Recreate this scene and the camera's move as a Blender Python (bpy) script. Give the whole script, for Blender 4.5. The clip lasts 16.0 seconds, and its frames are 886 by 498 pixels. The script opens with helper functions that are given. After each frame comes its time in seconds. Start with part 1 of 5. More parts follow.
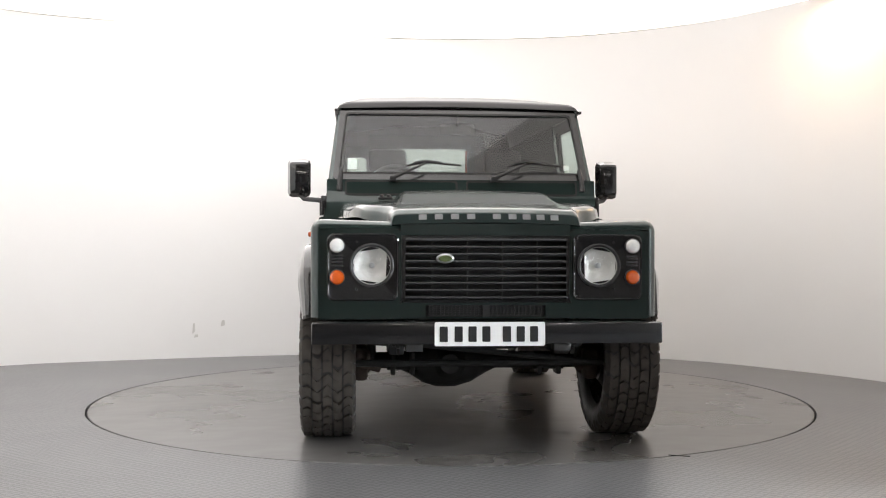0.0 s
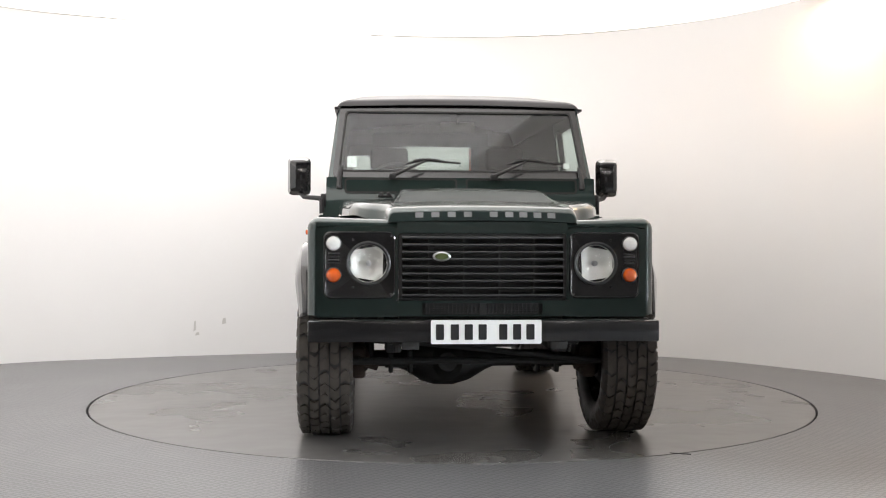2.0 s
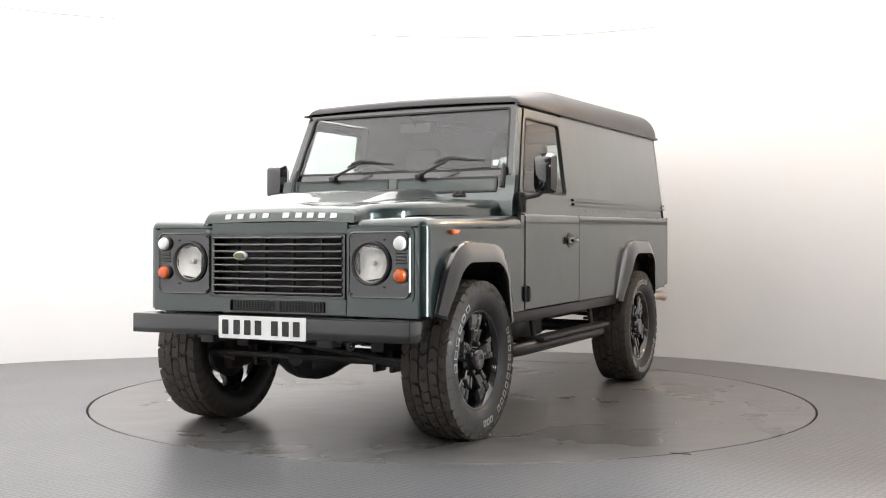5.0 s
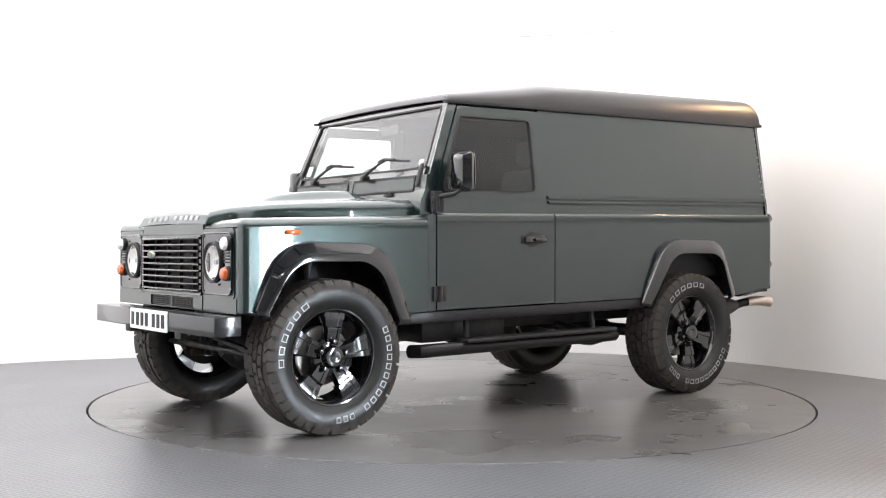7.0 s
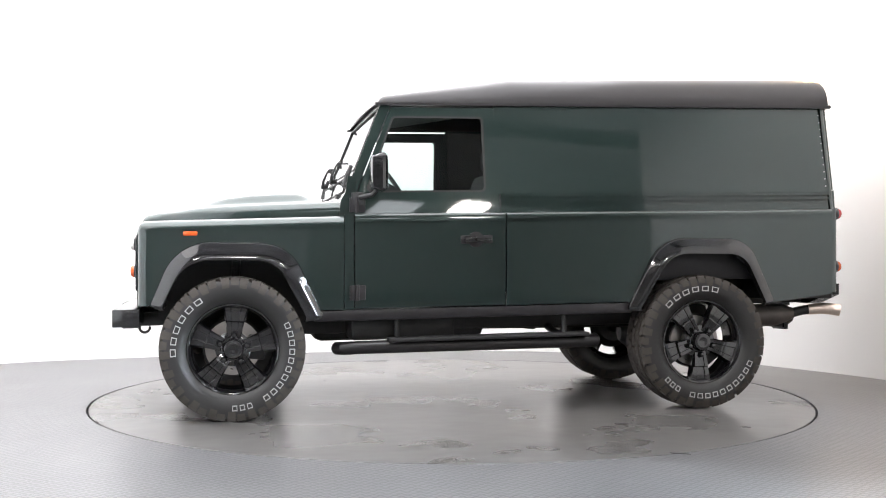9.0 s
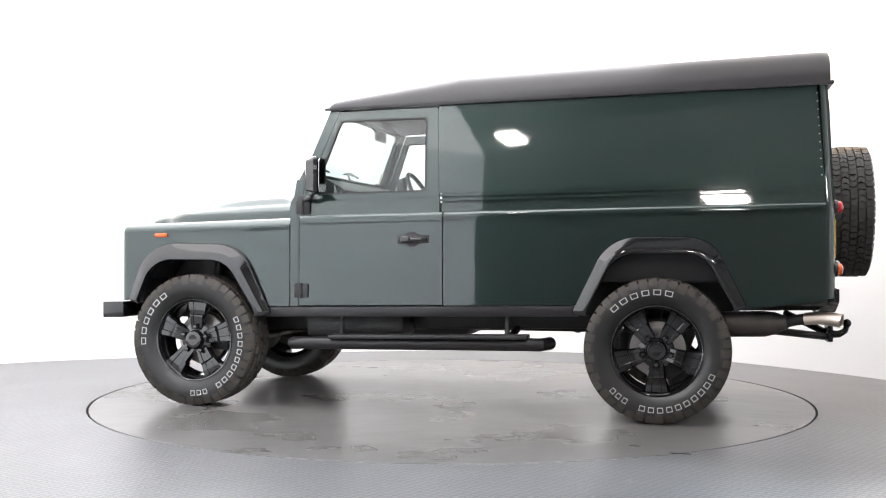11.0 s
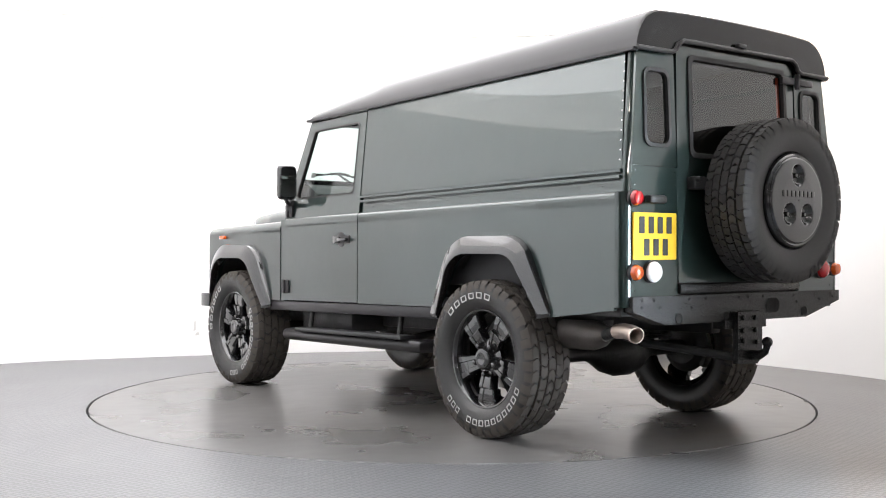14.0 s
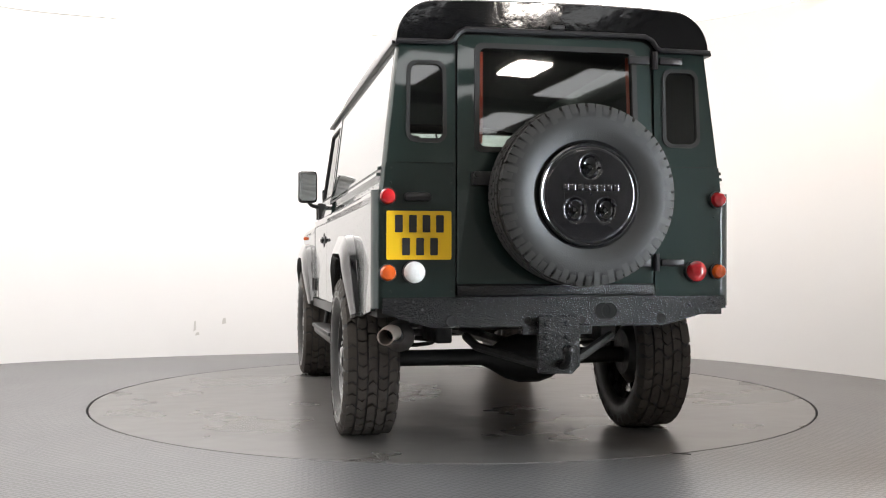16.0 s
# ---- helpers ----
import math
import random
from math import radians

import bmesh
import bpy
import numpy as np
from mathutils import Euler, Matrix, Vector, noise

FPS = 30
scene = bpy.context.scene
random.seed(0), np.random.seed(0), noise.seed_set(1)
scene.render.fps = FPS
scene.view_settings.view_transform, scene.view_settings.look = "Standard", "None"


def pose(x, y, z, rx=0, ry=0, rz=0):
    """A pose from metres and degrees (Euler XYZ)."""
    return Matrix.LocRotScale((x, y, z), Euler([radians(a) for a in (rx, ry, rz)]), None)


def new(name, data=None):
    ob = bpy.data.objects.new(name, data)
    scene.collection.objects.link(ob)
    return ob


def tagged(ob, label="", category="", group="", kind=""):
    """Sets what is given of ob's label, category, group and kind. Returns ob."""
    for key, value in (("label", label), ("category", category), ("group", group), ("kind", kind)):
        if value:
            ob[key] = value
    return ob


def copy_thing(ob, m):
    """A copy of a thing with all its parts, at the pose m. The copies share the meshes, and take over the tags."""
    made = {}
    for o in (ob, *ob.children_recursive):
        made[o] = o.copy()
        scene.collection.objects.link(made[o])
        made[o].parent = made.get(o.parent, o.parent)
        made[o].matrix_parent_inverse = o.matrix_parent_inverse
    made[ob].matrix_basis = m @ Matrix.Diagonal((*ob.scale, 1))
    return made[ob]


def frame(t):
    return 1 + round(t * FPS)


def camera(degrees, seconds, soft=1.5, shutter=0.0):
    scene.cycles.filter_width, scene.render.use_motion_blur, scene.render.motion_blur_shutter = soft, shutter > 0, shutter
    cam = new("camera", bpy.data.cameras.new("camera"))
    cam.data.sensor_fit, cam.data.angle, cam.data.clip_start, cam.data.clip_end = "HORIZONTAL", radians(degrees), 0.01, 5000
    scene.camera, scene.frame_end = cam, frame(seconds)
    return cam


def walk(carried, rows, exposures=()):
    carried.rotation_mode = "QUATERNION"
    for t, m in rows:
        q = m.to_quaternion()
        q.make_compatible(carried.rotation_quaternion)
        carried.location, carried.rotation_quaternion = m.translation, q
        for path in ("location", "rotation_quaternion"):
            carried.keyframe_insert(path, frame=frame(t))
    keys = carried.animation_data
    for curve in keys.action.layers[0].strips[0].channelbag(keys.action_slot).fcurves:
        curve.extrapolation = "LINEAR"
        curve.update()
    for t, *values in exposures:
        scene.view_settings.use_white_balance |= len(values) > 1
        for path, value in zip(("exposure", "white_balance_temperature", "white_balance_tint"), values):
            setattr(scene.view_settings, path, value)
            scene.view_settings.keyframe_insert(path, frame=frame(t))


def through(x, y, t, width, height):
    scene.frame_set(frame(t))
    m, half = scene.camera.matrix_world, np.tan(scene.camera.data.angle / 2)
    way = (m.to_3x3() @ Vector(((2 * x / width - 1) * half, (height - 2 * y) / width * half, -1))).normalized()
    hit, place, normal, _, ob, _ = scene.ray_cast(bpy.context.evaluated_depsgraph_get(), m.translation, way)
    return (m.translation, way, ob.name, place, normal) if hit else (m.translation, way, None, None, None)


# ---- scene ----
# World: origin on the turntable's axis at floor level, +y away from the camera.
cam = camera(44.95, 16.0, soft=1.05)
EYE = (0.0, -7.072, 0.957)
walk(cam, [
    (0.0, pose(*EYE, 90.17, -0.110, 0.39)),
    (0.5, pose(*EYE, 90.16, -0.110, 0.39)),
    (1.0, pose(*EYE, 90.11, -0.110, 0.43)),
    (1.5, pose(*EYE, 90.06, -0.110, 0.446)),
    (16.0, pose(*EYE, 90.06, -0.110, 0.446)),
], exposures=[(t, e, k, 13) for t, e, k in ((0.0, -0.36, 6850), (3.5, -0.24, 6850), (5.0, -0.04, 6750), (7.5, 0.31, 6500), (9.0, 0.52, 6480), (12.0, 0.55, 6450), (13.5, 0.32, 6500), (14.5, 0.16, 6600), (15.0, -0.04, 6700), (15.5, -0.14, 6800), (16.0, -0.16, 6850))])

# ---- world and light ----
world = bpy.data.worlds.new("studio_world")
scene.world = world
world.use_nodes = True
world.node_tree.nodes["Background"].inputs[0].default_value = (0.8, 0.9, 1.0, 1)
world.node_tree.nodes["Background"].inputs[1].default_value = 0.02
CEILING_GLOW = 3.35
RIM_GLOW = 1.5
SKYLIGHT_GLOW = 3.2
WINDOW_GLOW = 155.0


# ---- materials ----
def mat(name, color, rough=0.5, metal=0.0, coat=0.0, coat_rough=0.03, spec=0.5, var=0.0, scale=8.0, bump=0.0, bump_scale=60.0, emit=0.0, trans=0.0, rvar=0.0):
    m = bpy.data.materials.new(name)
    m.use_nodes = True
    nt = m.node_tree
    b = nt.nodes["Principled BSDF"]
    b.inputs["Base Color"].default_value = (*color, 1)
    b.inputs["Roughness"].default_value = rough
    b.inputs["Metallic"].default_value = metal
    b.inputs["Coat Weight"].default_value = coat
    b.inputs["Coat Roughness"].default_value = coat_rough
    b.inputs["Specular IOR Level"].default_value = spec
    if trans:
        b.inputs["Transmission Weight"].default_value = trans
    if emit:
        b.inputs["Emission Color"].default_value = (*color, 1)
        b.inputs["Emission Strength"].default_value = emit
    if var or rvar or bump:
        tc = nt.nodes.new("ShaderNodeTexCoord")
        n = nt.nodes.new("ShaderNodeTexNoise")
        n.inputs["Scale"].default_value = scale
        n.inputs["Detail"].default_value = 6
        nt.links.new(tc.outputs["Object"], n.inputs["Vector"])
        if var:
            mx = nt.nodes.new("ShaderNodeMix")
            mx.data_type = "RGBA"
            mx.inputs[6].default_value = (*[max(0, c * (1 - var)) for c in color], 1)
            mx.inputs[7].default_value = (*[min(1, c * (1 + var)) for c in color], 1)
            nt.links.new(n.outputs["Fac"], mx.inputs[0])
            nt.links.new(mx.outputs[2], b.inputs["Base Color"])
        if rvar:
            mr = nt.nodes.new("ShaderNodeMapRange")
            mr.inputs[1].default_value, mr.inputs[2].default_value = 0.3, 0.7
            mr.inputs[3].default_value, mr.inputs[4].default_value = max(0.02, rough - rvar), min(1, rough + rvar)
            nt.links.new(n.outputs["Fac"], mr.inputs[0])
            nt.links.new(mr.outputs[0], b.inputs["Roughness"])
        if bump:
            n2 = nt.nodes.new("ShaderNodeTexNoise")
            n2.inputs["Scale"].default_value = bump_scale
            n2.inputs["Detail"].default_value = 4
            nt.links.new(tc.outputs["Object"], n2.inputs["Vector"])
            bp = nt.nodes.new("ShaderNodeBump")
            bp.inputs["Strength"].default_value = bump
            bp.inputs["Distance"].default_value = 0.01
            nt.links.new(n2.outputs["Fac"], bp.inputs["Height"])
            nt.links.new(bp.outputs[0], b.inputs["Normal"])
    return m


def floor_mat(name, color, rough, stains, swells=0.1, tread=0.26):
    """Worn dark studio flooring with a small diamond tread and dull stains."""
    m = mat(name, color, rough)
    nt = m.node_tree
    b = nt.nodes["Principled BSDF"]
    tc = nt.nodes.new("ShaderNodeTexCoord")
    mp = nt.nodes.new("ShaderNodeMapping")
    mp.inputs["Rotation"].default_value = (0, 0, radians(38))
    nt.links.new(tc.outputs["Object"], mp.inputs["Vector"])
    vo = nt.nodes.new("ShaderNodeTexVoronoi")
    vo.voronoi_dimensions = "2D"
    vo.feature = "DISTANCE_TO_EDGE"
    vo.inputs["Scale"].default_value = 27
    vo.inputs["Randomness"].default_value = 0.18
    nt.links.new(mp.outputs[0], vo.inputs["Vector"])
    edge = nt.nodes.new("ShaderNodeMapRange")
    edge.inputs[1].default_value, edge.inputs[2].default_value = 0.04, 0.20
    nt.links.new(vo.outputs["Distance"], edge.inputs[0])
    swell = nt.nodes.new("ShaderNodeTexNoise")
    swell.inputs["Scale"].default_value = 2.6
    swell.inputs["Detail"].default_value = 2
    nt.links.new(tc.outputs["Object"], swell.inputs["Vector"])
    wave = nt.nodes.new("ShaderNodeBump")
    wave.inputs["Strength"].default_value = swells
    wave.inputs["Distance"].default_value = 0.03
    nt.links.new(swell.outputs["Fac"], wave.inputs["Height"])
    big = nt.nodes.new("ShaderNodeTexNoise")
    big.inputs["Scale"].default_value = 1.1
    big.inputs["Detail"].default_value = 3
    big.inputs["Roughness"].default_value = 0.55
    nt.links.new(tc.outputs["Object"], big.inputs["Vector"])
    ramp = nt.nodes.new("ShaderNodeMapRange")
    ramp.inputs[1].default_value, ramp.inputs[2].default_value = 0.18, 0.84
    nt.links.new(big.outputs["Fac"], ramp.inputs[0])
    mx = nt.nodes.new("ShaderNodeMix")
    mx.data_type = "RGBA"
    mx.inputs[6].default_value = (*[c * (1 - stains) for c in color], 1)
    mx.inputs[7].default_value = (*[c * (1 + stains) for c in color], 1)
    nt.links.new(ramp.outputs[0], mx.inputs[0])
    mul = nt.nodes.new("ShaderNodeMix")
    mul.data_type = "RGBA"
    mul.blend_type = "MULTIPLY"
    mul.inputs[0].default_value = tread
    nt.links.new(mx.outputs[2], mul.inputs[6])
    nt.links.new(edge.outputs[0], mul.inputs[7])
    nt.links.new(mul.outputs[2], b.inputs["Base Color"])
    rr = nt.nodes.new("ShaderNodeMapRange")
    rr.inputs[3].default_value, rr.inputs[4].default_value = rough - 0.03, rough + 0.06
    nt.links.new(ramp.outputs[0], rr.inputs[0])
    nt.links.new(rr.outputs[0], b.inputs["Roughness"])
    bp = nt.nodes.new("ShaderNodeBump")
    bp.inputs["Strength"].default_value = tread
    bp.inputs["Distance"].default_value = 0.003
    nt.links.new(edge.outputs[0], bp.inputs["Height"])
    nt.links.new(wave.outputs[0], bp.inputs["Normal"])
    nt.links.new(bp.outputs[0], b.inputs["Normal"])
    return m


def glass_mat(name, tint, through, facing=0.07):
    """Thin pane: part clear, part mirror, mixed by Fresnel gloss."""
    m = bpy.data.materials.new(name)
    m.use_nodes = True
    nt = m.node_tree
    out = nt.nodes["Material Output"]
    nt.nodes.remove(nt.nodes["Principled BSDF"])
    clear = nt.nodes.new("ShaderNodeBsdfTransparent")
    clear.inputs[0].default_value = (*[c * through for c in tint], 1)
    gloss = nt.nodes.new("ShaderNodeBsdfGlossy")
    gloss.inputs["Roughness"].default_value = 0.02
    lw = nt.nodes.new("ShaderNodeLayerWeight")
    lw.inputs[0].default_value = 0.5
    pw = nt.nodes.new("ShaderNodeMath")
    pw.operation = "POWER"
    pw.inputs[1].default_value = 4.0
    nt.links.new(lw.outputs["Facing"], pw.inputs[0])
    fr = nt.nodes.new("ShaderNodeMath")
    fr.operation = "MULTIPLY_ADD"
    fr.inputs[1].default_value, fr.inputs[2].default_value = 0.85, facing
    nt.links.new(pw.outputs[0], fr.inputs[0])
    mx = nt.nodes.new("ShaderNodeMixShader")
    nt.links.new(fr.outputs[0], mx.inputs[0])
    nt.links.new(clear.outputs[0], mx.inputs[1])
    nt.links.new(gloss.outputs[0], mx.inputs[2])
    nt.links.new(mx.outputs[0], out.inputs[0])
    return m


PAINT = mat("green_paint", (0.0098, 0.0240, 0.0215), 0.33, 0.62, coat=1.0, coat_rough=0.03, var=0.06, scale=900, bump=0.30, bump_scale=2.2)
PAINT.node_tree.nodes["Principled BSDF"].inputs["Coat IOR"].default_value = 1.66
SATIN = mat("satin_black_paint", (0.0135, 0.0122, 0.0140), 0.35, spec=0.46, var=0.1, scale=40)
GLOSS = mat("gloss_black", (0.006, 0.006, 0.007), 0.12, coat=1.0)
BUMPER = mat("bumper_black", (0.008, 0.008, 0.009), 0.2, coat=0.6, coat_rough=0.12, var=0.1, scale=20)
SLATM = mat("grille_slat_black", (0.030, 0.030, 0.032), 0.26, coat=0.6, coat_rough=0.1)
SPARE = mat("dull_spare_rubber", (0.014, 0.014, 0.014), 0.45, var=0.25, scale=14, bump=0.12, bump_scale=220)
PLASTIC = mat("black_plastic", (0.018, 0.018, 0.019), 0.42, var=0.15, scale=60, bump=0.1, bump_scale=300)
SEAL = mat("rubber_seal", (0.012, 0.012, 0.012), 0.6)
TREAD = mat("dusty_tread", (0.050, 0.043, 0.037), 0.75, var=0.35, scale=16, bump=0.2, bump_scale=180)
TREADB = mat("clean_tread", (0.030, 0.029, 0.028), 0.6, var=0.2, scale=16)
RUBBER = mat("tyre_rubber", (0.015, 0.0147, 0.0145), 0.38, var=0.3, scale=14, bump=0.15, bump_scale=220, rvar=0.1)
CHASSIS = mat("chassis_black", (0.012, 0.012, 0.012), 0.5, var=0.4, scale=12, bump=0.25, bump_scale=50, rvar=0.15)
HAMMER = mat("crossmember_black", (0.006, 0.006, 0.0065), 0.24, spec=0.34, var=0.3, scale=60, bump=0.42, bump_scale=130)
ROOFBACK = mat("roof_back_black", (0.006, 0.006, 0.0065), 0.06, spec=0.45, bump=0.12, bump_scale=7)
SILENCER = mat("dull_silencer_steel", (0.10, 0.090, 0.084), 0.55, 0.7, var=0.35, scale=14)
RUST = mat("rusty_steel", (0.050, 0.034, 0.027), 0.75, 0.2, var=0.5, scale=18, bump=0.3)
STEEL = mat("dull_steel", (0.42, 0.40, 0.38), 0.38, 1.0, var=0.2, scale=20, rvar=0.12)
EXHAUST = mat("heat_tinted_steel", (0.70, 0.60, 0.53), 0.42, 1.0, var=0.2, scale=10, rvar=0.1)
SILVER = mat("silver_lettering", (0.46, 0.47, 0.48), 0.3, 0.8)
ORANGE = mat("orange_lens", (0.62, 0.095, 0.01), 0.12, coat=1.0, var=0.2, scale=60)
RED = mat("red_lens", (0.42, 0.008, 0.012), 0.12, coat=1.0, var=0.25, scale=60)
CLEAR = mat("frosted_clear_lens", (0.72, 0.72, 0.70), 0.12, coat=1.0, var=0.15, scale=70, bump=0.3, bump_scale=90)
REFLECTOR = mat("headlight_reflector", (0.74, 0.73, 0.70), 0.36, 0.4, bump=0.5, bump_scale=45)
PLATE_W = mat("white_plate", (0.90, 0.90, 0.89), 0.35, coat=0.4)
PLATE_Y = mat("yellow_plate", (0.82, 0.50, 0.01), 0.35, coat=0.4)
INK = mat("plate_ink", (0.012, 0.012, 0.013), 0.45)
WHITE_RUB = mat("white_tyre_lettering", (0.45, 0.45, 0.44), 0.6, var=0.15, scale=60)
CABIN = mat("cabin_trim", (0.022, 0.022, 0.024), 0.65, var=0.2, scale=20)
LINING = mat("headlining", (0.22, 0.22, 0.22), 0.85, var=0.1, scale=40, bump=0.2)
SEATM = mat("seat_cloth", (0.035, 0.035, 0.038), 0.85, var=0.3, scale=60, bump=0.3, bump_scale=200)
REDTRIM = mat("red_glass_edge", (0.45, 0.05, 0.02), 0.35)
GLASS = glass_mat("window_glass", (0.88, 0.97, 0.94), 0.87)
LENS = glass_mat("lamp_lens", (1.0, 1.0, 1.0), 0.97)
GLASS_DARK = glass_mat("rear_glass", (0.8, 0.9, 0.86), 0.60, 0.105)
MIRROR = mat("mirror", (0.75, 0.78, 0.78), 0.02, 1.0)
WALLM = mat("white_studio_wall", (0.86, 0.856, 0.85), 0.62, var=0.03, scale=0.8, bump=0.06, bump_scale=3)
FLOORM = floor_mat("studio_floor", (0.132, 0.132, 0.136), 0.31, 0.16)
TABLEM = floor_mat("turntable_floor", (0.120, 0.116, 0.112), 0.27, 0.42, 0.28, 0.0)
PITM = mat("pit", (0.01, 0.01, 0.01), 0.9)
HALLM = mat("dark_hall", (0.42, 0.40, 0.38), 0.8, var=0.45, scale=0.7)
DIFFUSER = mat("lit_diffuser", (0.985, 0.985, 0.985), 0.5, emit=CEILING_GLOW)
SOFTRIM = mat("dim_diffuser", (1.0, 0.98, 0.955), 0.5, emit=RIM_GLOW)
SKYLIGHT = mat("skylight_sheet", (0.92, 0.97, 1.0), 0.5, emit=SKYLIGHT_GLOW)
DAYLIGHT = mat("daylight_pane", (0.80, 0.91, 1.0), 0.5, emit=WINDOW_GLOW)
LAMPGLOW = mat("hall_lamp_glow", (1.0, 0.96, 0.9), 0.5, emit=100.0)
WARMFILL = mat("warm_fill_glow", (1.0, 0.64, 0.32), 0.5, emit=170.0)


# ---- mesh helpers ----
def done(name, bm, material, smooth=35):
    me = bpy.data.meshes.new(name)
    bmesh.ops.recalc_face_normals(bm, faces=bm.faces)
    if smooth:
        lim = radians(smooth)
        for f in bm.faces:
            f.smooth = True
        for e in bm.edges:
            e.smooth = len(e.link_faces) == 2 and e.calc_face_angle(0) < lim
    bm.to_mesh(me)
    bm.free()
    me.materials.append(material)
    return me


def part(name, bm, material, parent, label="", at=None, smooth=35):
    """Links a bmesh as one mesh object under a thing or a part."""
    ob = new(name, done(name, bm, material, smooth))
    ob.parent = parent
    if at is not None:
        ob.matrix_basis = at
    return tagged(ob, label)


def box(bm, x0, x1, y0, y1, z0, z1, bev=0.0, m=None):
    got = bmesh.ops.create_cube(bm, size=1)["verts"]
    for v in got:
        v.co = Vector(((x0 + x1) / 2 + v.co.x * abs(x1 - x0), (y0 + y1) / 2 + v.co.y * abs(y1 - y0), (z0 + z1) / 2 + v.co.z * abs(z1 - z0)))
    if bev:
        es = list({e for v in got for e in v.link_edges})
        r = bmesh.ops.bevel(bm, geom=es, offset=bev, segments=2, profile=0.5, affect="EDGES")
        got = list({v for f in r["faces"] for v in f.verts} | {v for v in got if v.is_valid})
    if m is not None:
        bmesh.ops.transform(bm, matrix=m, verts=got)
    return got


def tube(bm, pts, rad, n=12, cap=True):
    """A round bar along points."""
    pts = [Vector(p) for p in pts]
    rings = []
    for i, p in enumerate(pts):
        d = (pts[min(i + 1, len(pts) - 1)] - pts[max(i - 1, 0)]).normalized()
        side = d.cross(Vector((0, 0, 1)))
        if side.length < 0.05:
            side = d.cross(Vector((1, 0, 0)))
        side.normalize()
        up = side.cross(d)
        r = rad[i] if isinstance(rad, (list, tuple)) else rad
        rings.append([bm.verts.new(p + (side * math.cos(a) + up * math.sin(a)) * r) for a in [2 * math.pi * k / n for k in range(n)]])
    for a, b in zip(rings, rings[1:]):
        for k in range(n):
            bm.faces.new((a[k], a[(k + 1) % n], b[(k + 1) % n], b[k]))
    if cap:
        bm.faces.new(rings[0])
        bm.faces.new(list(reversed(rings[-1])))


def lathe(bm, prof, n=48, m=None, close=False):
    """Turns (radius, along) pairs about the y axis."""
    got, rings = [], []
    for r, y in prof:
        if r < 1e-6:
            rings.append([bm.verts.new((0, y, 0))])
        else:
            rings.append([bm.verts.new((r * math.cos(2 * math.pi * k / n), y, r * math.sin(2 * math.pi * k / n))) for k in range(n)])
        got += rings[-1]
    for a, b in zip(rings, rings[1:] + ([rings[0]] if close else [])):
        for k in range(n):
            l = (k + 1) % n
            if len(a) == 1:
                bm.faces.new((a[0], b[l], b[k]))
            elif len(b) == 1:
                bm.faces.new((a[k], a[l], b[0]))
            else:
                bm.faces.new((a[k], a[l], b[l], b[k]))
    if m is not None:
        bmesh.ops.transform(bm, matrix=m, verts=got)
    return got


def rpoly(pts, r, n=5):
    """A polygon's outline with rounded corners: n + 1 points a corner."""
    out, c = [], len(pts)
    rs = r if isinstance(r, (list, tuple)) else [r] * c
    for i in range(c):
        p, a, b = Vector(pts[i]), Vector(pts[i - 1]), Vector(pts[(i + 1) % c])
        u, v = (a - p).normalized(), (b - p).normalized()
        half = u.angle(v) / 2
        d = rs[i] / math.tan(half)
        mid = p + (u + v).normalized() * (rs[i] / math.sin(half))
        s, e = p + u * d - mid, p + v * d - mid
        a0 = math.atan2(s.y, s.x)
        turn = (math.atan2(e.y, e.x) - a0 + math.pi) % (2 * math.pi) - math.pi
        for k in range(n + 1):
            a = a0 + turn * k / n
            out.append((mid.x + rs[i] * math.cos(a), mid.y + rs[i] * math.sin(a)))
    return out


def rrect(a0, a1, b0, b1, r, n=5):
    return rpoly([(a0, b0), (a1, b0), (a1, b1), (a0, b1)], r, n)


def plate(bm, pts, put, depth):
    """A flat piece with the outline pts, laid by put(a, b, d); depth is its thickness."""
    f = [bm.verts.new(put(a, b, 0)) for a, b in pts]
    k = [bm.verts.new(put(a, b, depth)) for a, b in pts]
    bm.faces.new(f)
    bm.faces.new(list(reversed(k)))
    for i in range(len(pts)):
        j = (i + 1) % len(pts)
        bm.faces.new((f[i], k[i], k[j], f[j]))


def ring(bm, outer, inner, put, depth, inner_depth=0.0):
    """A flat piece with an opening; both outlines have the same count."""
    n = len(outer)
    L = [[bm.verts.new(put(a, b, d)) for a, b in pts] for pts, d in ((outer, 0), (inner, inner_depth), (inner, depth), (outer, depth))]
    for A, B in zip(L, L[1:] + L[:1]):
        for i in range(n):
            j = (i + 1) % n
            bm.faces.new((A[i], A[j], B[j], B[i]))


def grid(bm, us, vs, f, closed=False):
    g = [[bm.verts.new(f(u, v)) for v in vs] for u in us]
    for A, B in zip(g, g[1:]):
        for k in range(len(vs) - 1):
            bm.faces.new((A[k], A[k + 1], B[k + 1], B[k]))
    return g


def thick(bm, t):
    """Gives the sheet in bm a thickness."""
    bmesh.ops.recalc_face_normals(bm, faces=bm.faces)
    bmesh.ops.solidify(bm, geom=list(bm.faces), thickness=t)


def spread(a, b, n):
    return [a + (b - a) * k / n for k in range(n + 1)]


# ---- studio ----
WALL_TOP = 2.98
NOTCH = (1.08, -2.02)
